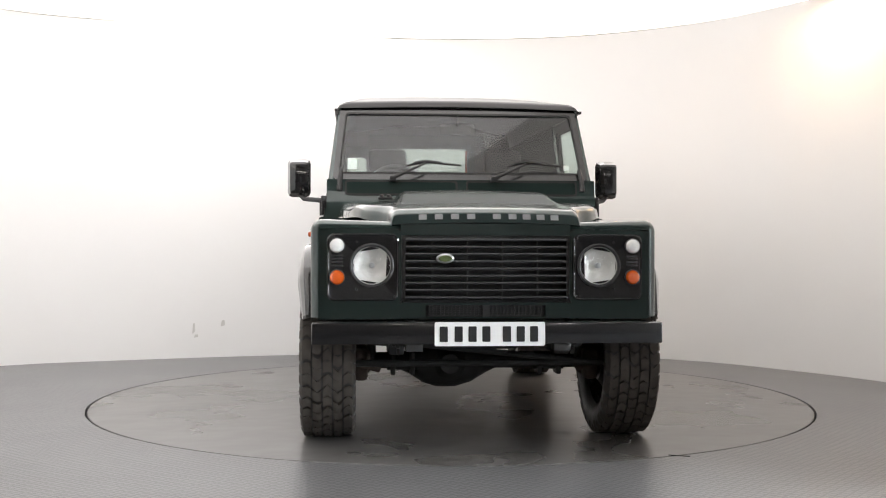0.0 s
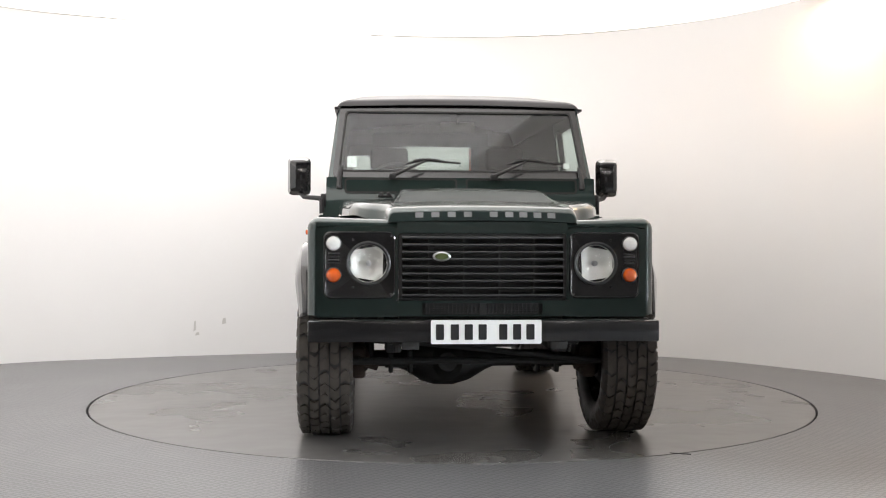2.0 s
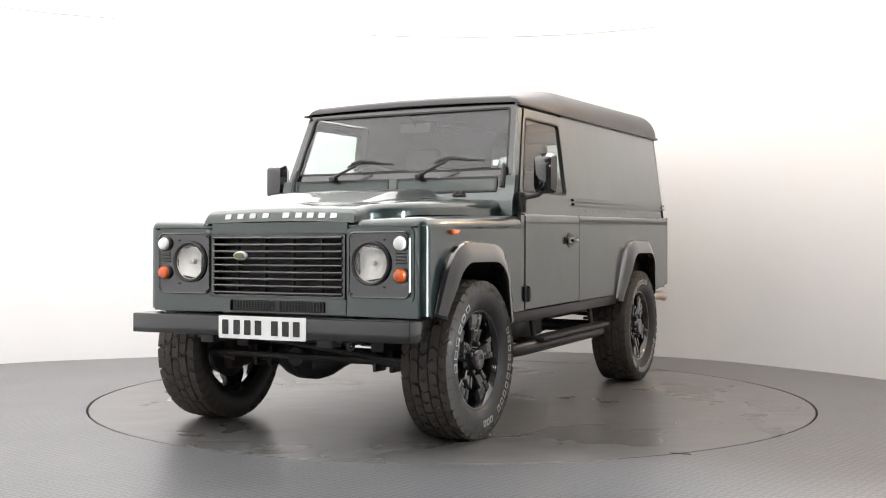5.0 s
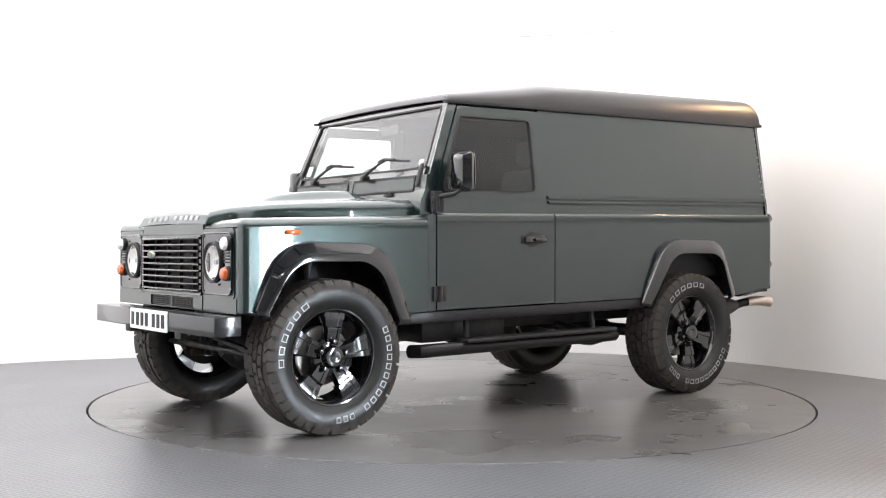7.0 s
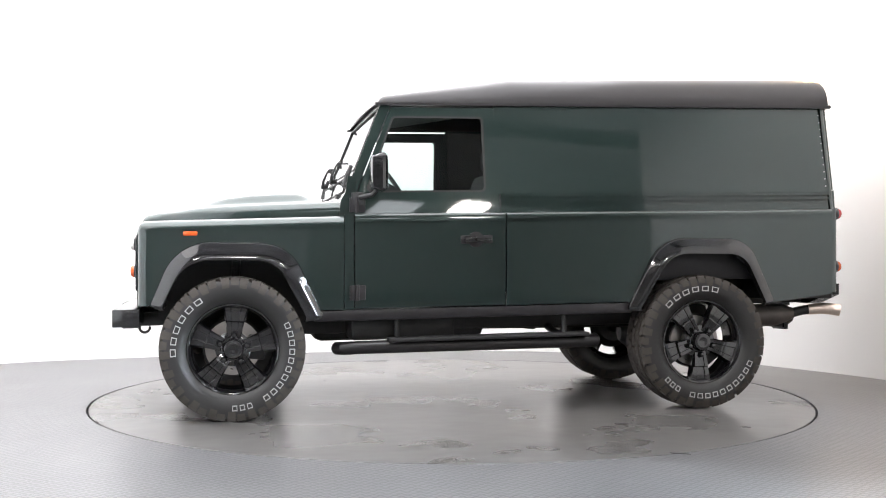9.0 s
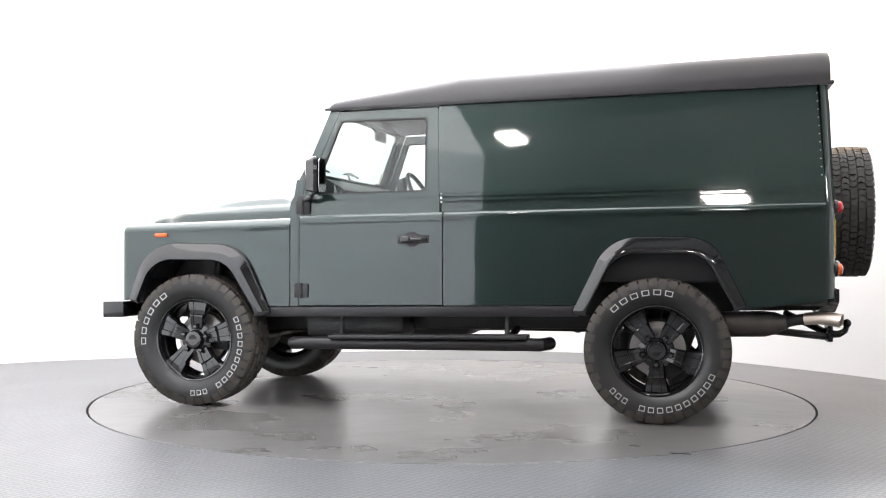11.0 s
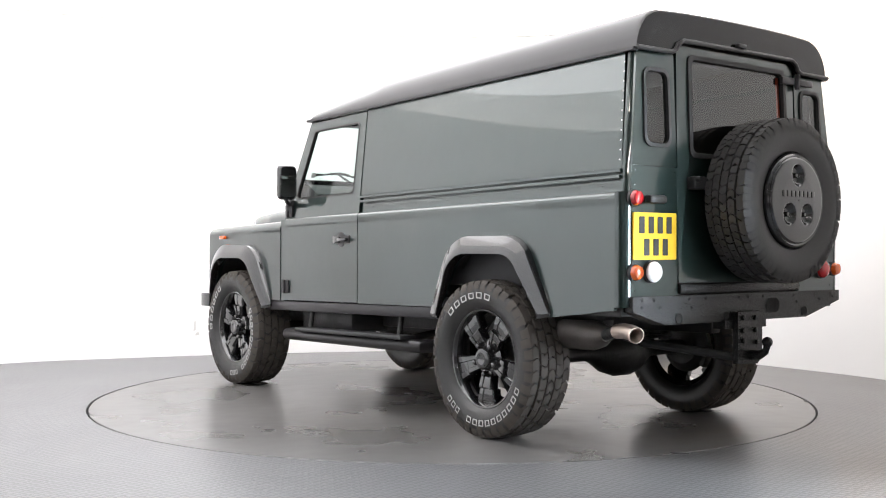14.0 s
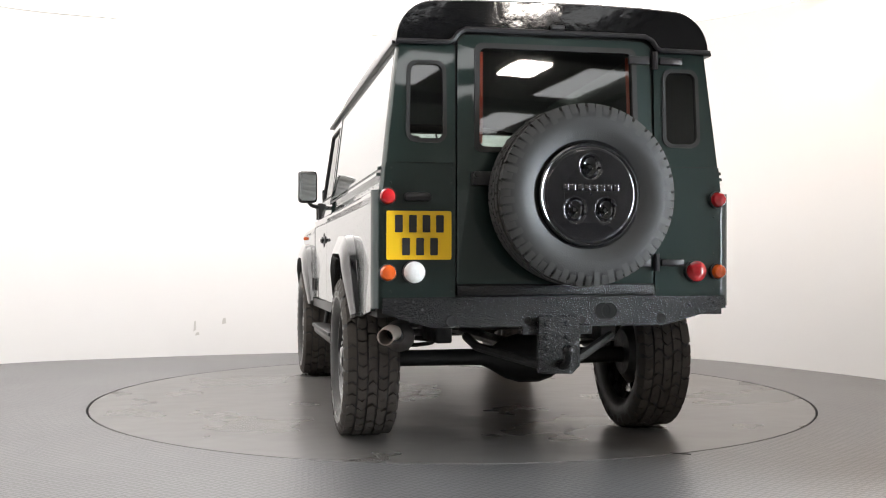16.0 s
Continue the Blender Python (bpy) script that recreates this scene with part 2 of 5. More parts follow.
# plan of the curved wall, from its end beside the camera's left, round the back, to the other end
WALL_KNOTS = [(-1.75, -4.7), (-2.9, -3.75), (-3.95, -2.3), (-4.5, -0.7), (-4.35, 0.9), (-3.76, 1.83), (-2.95, 2.30), (-1.56, 2.83), (-0.2, 3.10), (1.1, 2.98), (2.15, 2.41), (2.76, 1.67), (3.22, 0.9), (3.5, 0.0), (3.6, -1.0), (3.50, -2.2), (3.13, -3.4)]


def smooth_line(knots, per=8):
    out = []
    p = [Vector((*k, 0)) for k in knots]
    p = [p[0] * 2 - p[1]] + p + [p[-1] * 2 - p[-2]]
    for i in range(1, len(p) - 2):
        for k in range(per):
            t = k / per
            a, b, c, d = p[i - 1], p[i], p[i + 1], p[i + 2]
            out.append(0.5 * (2 * b + (c - a) * t + (2 * a - 5 * b + 4 * c - d) * t * t + (3 * b - a - 3 * c + d) * t ** 3))
    out.append(p[-2])
    return out


def build_studio():
    line = smooth_line(WALL_KNOTS)
    bm = bmesh.new()
    loops = []
    for i, p in enumerate(line):
        d = (line[min(i + 1, len(line) - 1)] - line[max(i - 1, 0)]).normalized()
        out = Vector((-d.y, d.x, 0))
        loops.append([bm.verts.new(q) for q in (p + Vector((0, 0, -0.02)), p + Vector((0, 0, WALL_TOP)), p + out * 0.12 + Vector((0, 0, WALL_TOP)), p + out * 0.12 + Vector((0, 0, -0.02)))])
    for A, B in zip(loops, loops[1:]):
        for k in range(4):
            bm.faces.new((A[k], A[(k + 1) % 4], B[(k + 1) % 4], B[k]))
    bm.faces.new(loops[0])
    bm.faces.new(list(reversed(loops[-1])))
    wall = new("wall_curved", done("wall_curved", bm, WALLM))
    tagged(wall, "curved white painted studio wall around the turntable", "wall", kind="structure")
    for x, y, z, w, h in ((-2.30, 2.53, 0.27, 0.012, 0.05), (-2.06, 2.635, 0.31, 0.02, 0.03), (-2.28, 2.54, 0.20, 0.02, 0.015)):
        bm = bmesh.new()
        plate(bm, rpoly([(-w, -h), (w, -h * 0.6), (w * 0.7, h), (-w * 0.5, h * 0.8)], w * 0.2, 2), lambda a, b, d: (a, d, b), 0.004)
        mk = tagged(new("wall_scuff", done("wall_scuff", bm, mat("scuff_grey", (0.62, 0.61, 0.59), 0.7))), "small grey scuff mark on the white wall", "scuff mark", group="wall scuffs")
        mk.matrix_basis = pose(x, y - 0.012, z, 0, 0, 22)
    # floor with a round opening for the turntable
    bm = bmesh.new()
    n, hole = 160, 2.287
    a = [bm.verts.new((hole * math.cos(2 * math.pi * k / n), hole * math.sin(2 * math.pi * k / n), 0)) for k in range(n)]
    low = [bm.verts.new((v.co.x, v.co.y, -0.06)) for v in a]
    edge = []
    for k in range(n):
        c, s = math.cos(2 * math.pi * k / n), math.sin(2 * math.pi * k / n)
        q = min(9.0 / max(abs(c), 1e-6), (19.0 if s < 0 else 9.0) / max(abs(s), 1e-6))
        edge.append(bm.verts.new((c * q, s * q, 0)))
    for k in range(n):
        l = (k + 1) % n
        bm.faces.new((a[k], a[l], edge[l], edge[k]))
        bm.faces.new((a[l], a[k], low[k], low[l]))
    tagged(new("floor", done("floor", bm, FLOORM, 20)), "dark grey studded studio floor with a dull sheen", "floor", kind="structure")
    bm = bmesh.new()
    box(bm, -0.05, 0.05, -0.006, 0.006, -0.002, 0.002, 0.001)
    notch = tagged(new("floor_mark", done("floor_mark", bm, PITM)), "small dark worn mark on the floor at the turntable rim", "floor mark")
    notch.matrix_basis = pose(NOTCH[0], NOTCH[1], 0.0005, 0, 0, -20)
    bm = bmesh.new()
    box(bm, -2.6, 2.6, -2.6, 2.6, -0.12, -0.06)
    tagged(new("turntable_pit", done("turntable_pit", bm, PITM)), "dark pit beneath the turntable", "pit", kind="structure")
    # hall around the studio, unseen; its blotchy tone is set for paint reflections
    for nm, b in (("wall_north", (-9, 9, 8.8, 9, 0, 5)), ("wall_south", (-9, 9, -19, -18.8, 0, 5)), ("wall_east", (8.8, 9, -18.8, 8.8, 0, 5)), ("wall_west", (-9, -8.8, -18.8, 8.8, 0, 5))):
        bm = bmesh.new()
        box(bm, *b)
        tagged(new(nm, done(nm, bm, HALLM)), "unseen hall wall with uneven tone set for reflections", "wall", kind="structure")
    bm = bmesh.new()
    box(bm, -9, 9, -19, 9, 5.0, 5.2)
    tagged(new("ceiling", done("ceiling", bm, HALLM)), "dim hall ceiling above the studio", "ceiling", kind="structure")
    # roof lights and steel beams of the hall, seen mirrored in glass and paint
    for x in (1.2, 4.3, 7.4):
        for y in (-13.6, -17.0):
            bm = bmesh.new()
            box(bm, x - 0.42, x + 0.42, y - 1.0, y + 1.0, 4.93, 4.96)
            sky = tagged(new("skylight", done("skylight", bm, SKYLIGHT)), "pale translucent roof light in the hall ceiling", "skylight", group="hall skylights")
            bm = bmesh.new()
            ring(bm, rrect(x - 0.50, x + 0.50, y - 1.08, y + 1.08, 0.01), rrect(x - 0.42, x + 0.42, y - 1.0, y + 1.0, 0.01), lambda a, b, d: (a, b, 4.92 + d), 0.08)
            part("frame", bm, STEEL, sky)
    for y in (-5.0, -8.6, -12.0, -15.3):
        bm = bmesh.new()
        box(bm, -8.8, 8.8, y - 0.06, y + 0.06, 4.80, 4.82)
        box(bm, -8.8, 8.8, y - 0.06, y + 0.06, 4.98, 5.0)
        box(bm, -8.8, 8.8, y - 0.008, y + 0.008, 4.82, 4.98)
        for k in range(12):
            x = -8.2 + k * 1.5
            box(bm, x - 0.01, x + 0.01, y - 0.05, y + 0.05, 4.82, 4.98)
        tagged(new("roof_beam", done("roof_beam", bm, CHASSIS)), "dark painted steel roof beam of the hall", "beam", kind="structure")
    # pale shutter added out of view to enrich reflections in the paint
    door = tagged(new("added_shutter"), "added pale ribbed shutter, unseen, for reflections in the paint", "shutter door", kind="structure")
    door.matrix_basis = pose(2.6, -18.79, 0)
    for k in range(24):
        bm = bmesh.new()
        tube(bm, [(-1.7, 0.02, 0.07 + k * 0.13), (1.7, 0.02, 0.07 + k * 0.13)], 0.065, 8)
        part("slat", bm, WALLM, door)
    bm = bmesh.new()
    ring(bm, rrect(-1.85, 1.85, 0.0, 3.4, 0.01), rrect(-1.7, 1.7, 0.0, 3.2, 0.005), lambda a, b, d: (a, d, b), 0.10)
    part("frame", bm, STEEL, door)
    # luminous ceiling
    light = new("ceiling_light")
    tagged(light, "large white luminous ceiling panel over the turntable", "ceiling light")
    light.matrix_basis = pose(-0.4, 0.2, 2.996)
    # sheet over the whole room, as far as a bent edge between the wall's two ends
    n = 96
    plan = []
    for i, p in enumerate(line):
        d = (line[min(i + 1, len(line) - 1)] - line[max(i - 1, 0)]).normalized()
        if p.x < 2 or p.y > -2.1:
            plan.append((p.x - d.y * 0.05 + 0.4, p.y + d.x * 0.05 - 0.2))
    plan.append((-1.0, -3.5))
    bm = bmesh.new()
    bm.faces.new([bm.verts.new((a, b, 0)) for a, b in plan])
    bmesh.ops.triangulate(bm, faces=bm.faces)
    part("outer_diffuser", bm, SOFTRIM, light, "softly glowing white border")
    bm = bmesh.new()
    bm.faces.new([bm.verts.new((-0.8 + 2.5 * math.cos(2 * math.pi * k / n), 2.9 * math.sin(2 * math.pi * k / n), -0.004)) for k in range(n)])
    part("diffuser", bm, DIFFUSER, light, "brightly glowing white diffuser")
    bm = bmesh.new()
    bm.faces.new([bm.verts.new((a, b, 0.05)) for a, b in plan])
    bmesh.ops.triangulate(bm, faces=bm.faces)
    thick(bm, 0.03)
    part("backing", bm, HALLM, light)
    for x, y in ((-3, -2), (3, -2), (-3, 2), (3, 2)):
        bm = bmesh.new()
        tube(bm, [(x, y, 0.12), (x, y, 2.0)], 0.012, 8)
        part("hanger", bm, STEEL, light)
    # lamps of the hall behind the camera
    for x, y, z, w, d in ((4.1, -9.4, 3.85, 0.22, 0.30), (1.3, -11.2, 4.3, 0.22, 0.26), (-3.4, -8.8, 4.72, 0.15, 0.20), (-0.9, -11.2, 4.3, 0.30, 0.26)):
        lamp = new("hall_lamp")
        tagged(lamp, "rectangular white lamp hanging in the dim hall", "ceiling lamp", group="hall lamps")
        lamp.matrix_basis = pose(x, y, z)
        bm = bmesh.new()
        box(bm, -w, w, -d, d, 0, 0.03)
        part("panel", bm, LAMPGLOW, lamp, "glowing lamp panel")
        bm = bmesh.new()
        box(bm, -w - 0.03, w + 0.03, -d - 0.03, d + 0.03, 0.034, 0.10, 0.01)
        part("housing", bm, STEEL, lamp)
        for q in (-w * 0.7, w * 0.7):
            bm = bmesh.new()
            tube(bm, [(q, 0, 0.09), (q, 0, 5.01 - z)], 0.008, 6)
            part("hanger", bm, STEEL, lamp)
    # small warm fill under the luminous ceiling's rim, added for the wall's warm wash
    lamp = new("warm_fill_lamp")
    tagged(lamp, "small added warm fill lamp under the luminous ceiling", "downlight")
    lamp.matrix_basis = pose(2.95, 1.15, 2.932)
    bm = bmesh.new()
    lathe(bm, [(0.10, -0.0), (0.11, 0.0), (0.11, 0.064), (0, 0.064)], 24, pose(0, 0, 0, 90, 0, 0))
    part("housing", bm, STEEL, lamp)
    bm = bmesh.new()
    lathe(bm, [(0.10, 0.012), (0, 0.012)], 24, pose(0, 0, 0, 90, 0, 0))
    part("bulb_face", bm, WARMFILL, lamp, "warm glowing face")
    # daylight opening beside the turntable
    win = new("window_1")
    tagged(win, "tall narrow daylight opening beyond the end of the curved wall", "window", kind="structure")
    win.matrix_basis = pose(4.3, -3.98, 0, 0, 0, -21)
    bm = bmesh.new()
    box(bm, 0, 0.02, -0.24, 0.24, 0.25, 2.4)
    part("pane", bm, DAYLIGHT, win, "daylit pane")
    bm = bmesh.new()
    ring(bm, rrect(-0.5, 0.5, 0.0, 2.98, 0.01), rrect(-0.24, 0.24, 0.25, 2.4, 0.01), lambda a, b, d: (-0.01 + d, a, b), 0.06)
    part("window_frame", bm, WALLM, win)


def build_turntable():
    bm = bmesh.new()
    n = 160
    prof = [(2.262, -0.03), (2.273, -0.022), (2.273, -0.004), (2.270, 0.0)]
    rings = [[bm.verts.new((r * math.cos(2 * math.pi * k / n), r * math.sin(2 * math.pi * k / n), z)) for k in range(n)] for r, z in prof]
    for A, B in zip(rings, rings[1:]):
        for k in range(n):
            bm.faces.new((A[k], A[(k + 1) % n], B[(k + 1) % n], B[k]))
    bm.faces.new(rings[-1])
    bm.faces.new(list(reversed(rings[0])))
    ob = tagged(new("turntable"), "round dark grey scuffed turntable set flush in the floor", "turntable")
    part("deck", bm, TABLEM, ob, "scuffed dark grey deck", None, 30)
    bm = bmesh.new()
    A = [[bm.verts.new((r * math.cos(2 * math.pi * k / n), r * math.sin(2 * math.pi * k / n), z)) for k in range(n)] for r, z in ((2.2735, -0.05), (2.2755, -0.05), (2.2755, -0.003), (2.2735, -0.003))]
    for P, Q in zip(A, A[1:] + A[:1]):
        for k in range(n):
            bm.faces.new((P[k], P[(k + 1) % n], Q[(k + 1) % n], Q[k]))
    part("edge_ring", bm, CHASSIS, ob, "black edge ring", None, 30)
    return ob


build_studio()
turntable = build_turntable()

# ---- the car: x forward from the rear axle, y to its left, z up; the body leans slightly nose down ----
RAKE = 0.018
SHIFT = pose(-1.3755, -0.003, 0)
car = new("car")
tagged(car, "dark green hard-top off-road car with black roof on the turntable", "car")


def body(name, bm, material, label="", parent=None, smooth=35):
    for v in bm.verts:
        v.co.z -= RAKE * (v.co.x - 1.4)
    if parent is None:
        return part(name, bm, material, car, label, SHIFT, smooth)
    return part(name, bm, material, parent, label, None, smooth)


def side_y(z):
    """Half width of the upper body at height z."""
    return 0.800 - (z - 1.22) * 0.122


LOW_Y = 0.838


def low_put(s):
    return lambda a, b, d: (a, s * (LOW_Y - d), b)


def up_put(s, off=0.0):
    return lambda a, b, d: (a, s * (side_y(b) + off - d), b)


def shoulder(bm, s, x0, x1, z0=1.12):
    """The rounded step from the lower side to the waist."""
    prof = [(LOW_Y, z0), (LOW_Y, 1.160), (LOW_Y - 0.003, 1.168), (LOW_Y - 0.008, 1.174), (LOW_Y - 0.016, 1.177), (0.795, 1.178), (0.78, 1.178), (0.78, z0)]
    ends = [[bm.verts.new((x, s * y, z)) for y, z in prof] for x in (x0, x1)]
    n = len(prof)
    for k in range(n):
        bm.faces.new((ends[0][k], ends[0][(k + 1) % n], ends[1][(k + 1) % n], ends[1][k]))
    bm.faces.new(ends[0])
    bm.faces.new(list(reversed(ends[1])))


# wheel openings, as outlines in x and z
FRONT_OPEN = rpoly([(2.35, 0.55), (2.54, 0.93), (3.07, 0.93), (3.20, 0.55)], [0.01, 0.19, 0.20, 0.01], 8)
REAR_OPEN = rpoly([(-0.44, 0.55), (-0.27, 0.92), (0.24, 0.92), (0.42, 0.55)], [0.01, 0.15, 0.17, 0.01], 8)


def opening_between(pts, zmin):
    return [p for p in pts if p[1] > zmin]


def build_sides():
    for s in (1, -1):
        # front wing
        bm = bmesh.new()
        op = opening_between(FRONT_OPEN, 0.66)
        out = [(2.176, 0.632)] + [(2.36, 0.632)] + op + [(3.185, 0.68), (3.265, 0.68)] + [(3.265, 1.10), (2.176, 1.12)]
        plate(bm, out, low_put(s), 0.02)
        front = body("front_wing", bm, PAINT, "green front wing panel")
        bm = bmesh.new()
        # rounded top and front of the wing
        def wing(u, v, s=s):
            # u along x, v round the corner from the side to the top
            a = radians(90 * v)
            r = 0.055
            x = 2.176 + u * (3.265 - 2.176)
            top = 1.166 - u * 0.018
            y = LOW_Y - r + r * math.cos(a)
            z = top - r + r * math.sin(a)
            return Vector((x, s * y, z))
        us = spread(0, 1, 8)
        rows = []
        for u in us:
            row = [Vector((2.176 + u * 1.089, s * LOW_Y, 1.09))] + [wing(u, v) for v in spread(0, 1, 6)]
            row.append(Vector((row[-1].x, s * 0.40, row[-1].z - 0.012)))
            rows.append([bm.verts.new(q) for q in row])
        # front nose roll
        for k in range(1, 6):
            a = radians(90 * k / 5)
            r = 0.045
            row = []
            base = [Vector((3.265, s * LOW_Y, 1.09))] + [wing(1, v) for v in spread(0, 1, 6)] + [Vector((3.265, s * 0.40, wing(1, 1).z - 0.012))]
            for q in base:
                inn = Vector((q.x, q.y, q.z))
                c = Vector((3.265, s * min(abs(q.y), LOW_Y - r), min(q.z, 1.148 - r)))
                d = inn - c
                row.append(bm.verts.new(c + d * math.cos(a) + Vector((r * math.sin(a), 0, 0))))
            rows.append(row)
        for A, B in zip(rows, rows[1:]):
            for k in range(len(A) - 1):
                bm.faces.new((A[k], A[k + 1], B[k + 1], B[k]))
        bmesh.ops.remove_doubles(bm, verts=bm.verts, dist=0.0005)
        body("wing_top", bm, PAINT, "green wing top with rounded front edge", front)
        # corner between side and front
        bm = bmesh.new()
        r = 0.045
        prof = [(3.265 + r * math.sin(a), LOW_Y - r + r * math.cos(a)) for a in [radians(x) for x in spread(0, 90, 6)]] + [(3.31, 0.765)]
        grid(bm, [0.68, 1.095], prof, lambda z, p, s=s: (p[0], s * p[1], z))
        body("wing_corner", bm, PAINT, "", front)
        # inner wheel well
        bm = bmesh.new()
        op2 = opening_between(FRONT_OPEN, 0.62)
        grid(bm, op2, [0.82, 0.50], lambda p, y, s=s: (p[0], s * y, p[1] + 0.015))
        body("wheel_well", bm, CHASSIS, "", front)
        bm = bmesh.new()
        box(bm, 2.20, 3.215, s * 0.47, s * 0.495, 0.58, 1.08)
        box(bm, 3.17, 3.215, s * 0.47, s * 0.81, 0.66, 1.08)
        box(bm, 2.18, 2.33, s * 0.47, s * 0.81, 0.58, 0.95)
        body("inner_wing", bm, CHASSIS, "dark inner wing", front)
        # side repeater
        bm = bmesh.new()
        box(bm, 2.988, 3.068, s * (LOW_Y - 0.002), s * (LOW_Y + 0.022), 1.062, 1.088, 0.008)
        body("side_repeater", bm, ORANGE, "orange side repeater", front)
        # hinge pillar strip between wing and door
        bm = bmesh.new()
        box(bm, 2.118, 2.172, s * 0.79, s * (LOW_Y - 0.004), 0.632, 1.17)
        body("hinge_pillar", bm, PAINT, "green door pillar", front)

        # lower rear side
        bm = bmesh.new()
        op = opening_between(REAR_OPEN, 0.66)
        out = [(1.218, 0.632), (1.218, 1.15), (-0.885, 1.15), (-0.885, 0.648), (-0.46, 0.603)] + op + [(0.41, 0.632)]
        plate(bm, out, low_put(s), 0.02)
        rear = body("rear_side_panel", bm, PAINT, "green lower rear side panel")
        bm = bmesh.new()
        shoulder(bm, s, 1.218, -0.885)
        body("waist_rail", bm, PAINT, "", rear)
        bm = bmesh.new()
        r = 0.05
        prof = [(-0.885 - r * math.sin(a), LOW_Y - r + r * math.cos(a)) for a in [radians(x) for x in spread(0, 90, 6)]]
        grid(bm, [0.66, 1.178], prof, lambda z, p, s=s: (p[0], s * p[1], z))
        body("rear_corner", bm, PAINT, "", rear)
        bm = bmesh.new()
        grid(bm, opening_between(REAR_OPEN, 0.6), [0.82, 0.50], lambda p, y, s=s: (p[0], s * y, p[1] + 0.015))
        body("wheel_well", bm, CHASSIS, "", rear)

        bm = bmesh.new()
        box(bm, -0.90, 0.50, s * 0.47, s * 0.495, 0.58, 1.0)
        box(bm, -0.90, -0.46, s * 0.47, s * 0.81, 0.62, 0.95)
        body("inner_wing", bm, CHASSIS, "dark inner wheel arch", rear)
        # sill
        bm = bmesh.new()
        box(bm, 0.44, 2.34, s * 0.79, s * 0.834, 0.566, 0.627, 0.006)
        body("sill", bm, SATIN, "satin dark sill")

        # upper side panel
        bm = bmesh.new()
        plate(bm, [(1.258, 1.287), (1.275, 1.815), (-0.845, 1.822), (-0.885, 1.287)], up_put(s), 0.02)
        up = body("upper_side_panel", bm, PAINT, "plain green windowless upper side panel")
        bm = bmesh.new()
        for z0, z1, o in ((1.241, 1.254, 0.018), (1.268, 1.282, 0.016)):
            plate(bm, [(1.245, z0), (1.250, z1), (-0.89, z1), (-0.893, z0)], up_put(s, o), 0.03)
        body("capping_strip", bm, PAINT, "green riveted capping strip", up)
        bm = bmesh.new()
        plate(bm, [(1.24, 1.175), (1.24, 1.290), (-0.885, 1.290), (-0.885, 1.175)], up_put(s, -0.010), 0.02)
        body("backing_strip", bm, PAINT, "", up)
        for k in range(14):
            x = 1.12 - k * 0.145
            bm = bmesh.new()
            lathe(bm, [(0.004, 0), (0.003, 0.002), (0, 0.0025)], 8, pose(x, s * (side_y(1.21) - 0.008), 1.21, 0, 0, 0 if s > 0 else 180))
            body("rivet", bm, PAINT, "", up)
        # upper rear corner
        bm = bmesh.new()
        def uc(z, a, s=s):
            r = 0.04
            xb = -0.888 + (z - 1.262) * 0.045
            y = side_y(z) - r + r * math.cos(a)
            return (xb - r * math.sin(a), s * y, z)
        grid(bm, [1.175, 1.30, 1.5, 1.7, 1.83], [radians(q) for q in spread(0, 90, 6)], uc)
        post = body("corner_post", bm, PAINT, "", up)
        for k in range(11):
            z = 1.325 + k * 0.045
            bm = bmesh.new()
            lathe(bm, [(0.0045, 0), (0.0035, 0.0025), (0, 0.003)], 8, pose(-0.872 + (z - 1.262) * 0.045, s * (side_y(z) - 0.0005), z, 0, 0, 0 if s > 0 else 180))
            body("rivet", bm, SILVER, "small bright rivet", post)

        # door
        bm = bmesh.new()
        plate(bm, [(1.226, 0.636), (2.112, 0.636), (2.112, 1.13), (1.226, 1.13)], low_put(s), 0.03)
        door = body("door", bm, PAINT, "green side door")
        bm = bmesh.new()
        shoulder(bm, s, 1.226, 2.112)
        plate(bm, [(1.250, 1.170), (2.128, 1.170), (2.110, 1.268), (1.256, 1.268)], up_put(s, 0.004), 0.03)
        body("door_waist", bm, PAINT, "", door)
        bm = bmesh.new()
        oc = [(1.256, 1.262), (2.111, 1.262), (1.890, 1.80), (1.276, 1.80)]
        ic = [(1.333, 1.300), (2.052, 1.300), (1.886, 1.748), (1.340, 1.748)]
        ring(bm, rpoly(oc, 0.012), rpoly(ic, 0.03), up_put(s, 0.004), 0.03)
        body("window_frame", bm, PAINT, "green door window frame", door)
        bm = bmesh.new()
        ic2 = [(1.344, 1.310), (2.036, 1.310), (1.878, 1.737), (1.351, 1.737)]
        ring(bm, rpoly(ic, 0.03), rpoly(ic2, 0.024), up_put(s, 0.006), 0.02)
        body("window_seal", bm, SEAL, "black window seal", door)
        bm = bmesh.new()
        f = [bm.verts.new(up_put(s, -0.006)(a, b, 0)) for a, b in rpoly(ic2, 0.024)]
        bm.faces.new(f)
        g = body("window_pane", bm, GLASS, "clear door glass", door)
        g.visible_shadow = False
        # handle
        bm = bmesh.new()
        box(bm, 1.305, 1.495, s * (LOW_Y - 0.002), s * (LOW_Y + 0.004), 0.985, 1.055, 0.002)
        for v in bm.verts:
            v.co.z = 1.02 + (v.co.z - 1.02) * (1 - 0.35 * abs(v.co.x - 1.4) / 0.1)
        lathe(bm, [(0.046, 0.0), (0.046, 0.003), (0.040, 0.004), (0, 0.0035)], 24, pose(1.405, s * LOW_Y, 1.02, 0, 0, 0 if s > 0 else 180))
        hd = body("door_handle", bm, SATIN, "black door handle", door)
        bm = bmesh.new()
        box(bm, 1.312, 1.41, s * (LOW_Y + 0.006), s * (LOW_Y + 0.034), 1.008, 1.03, 0.008)
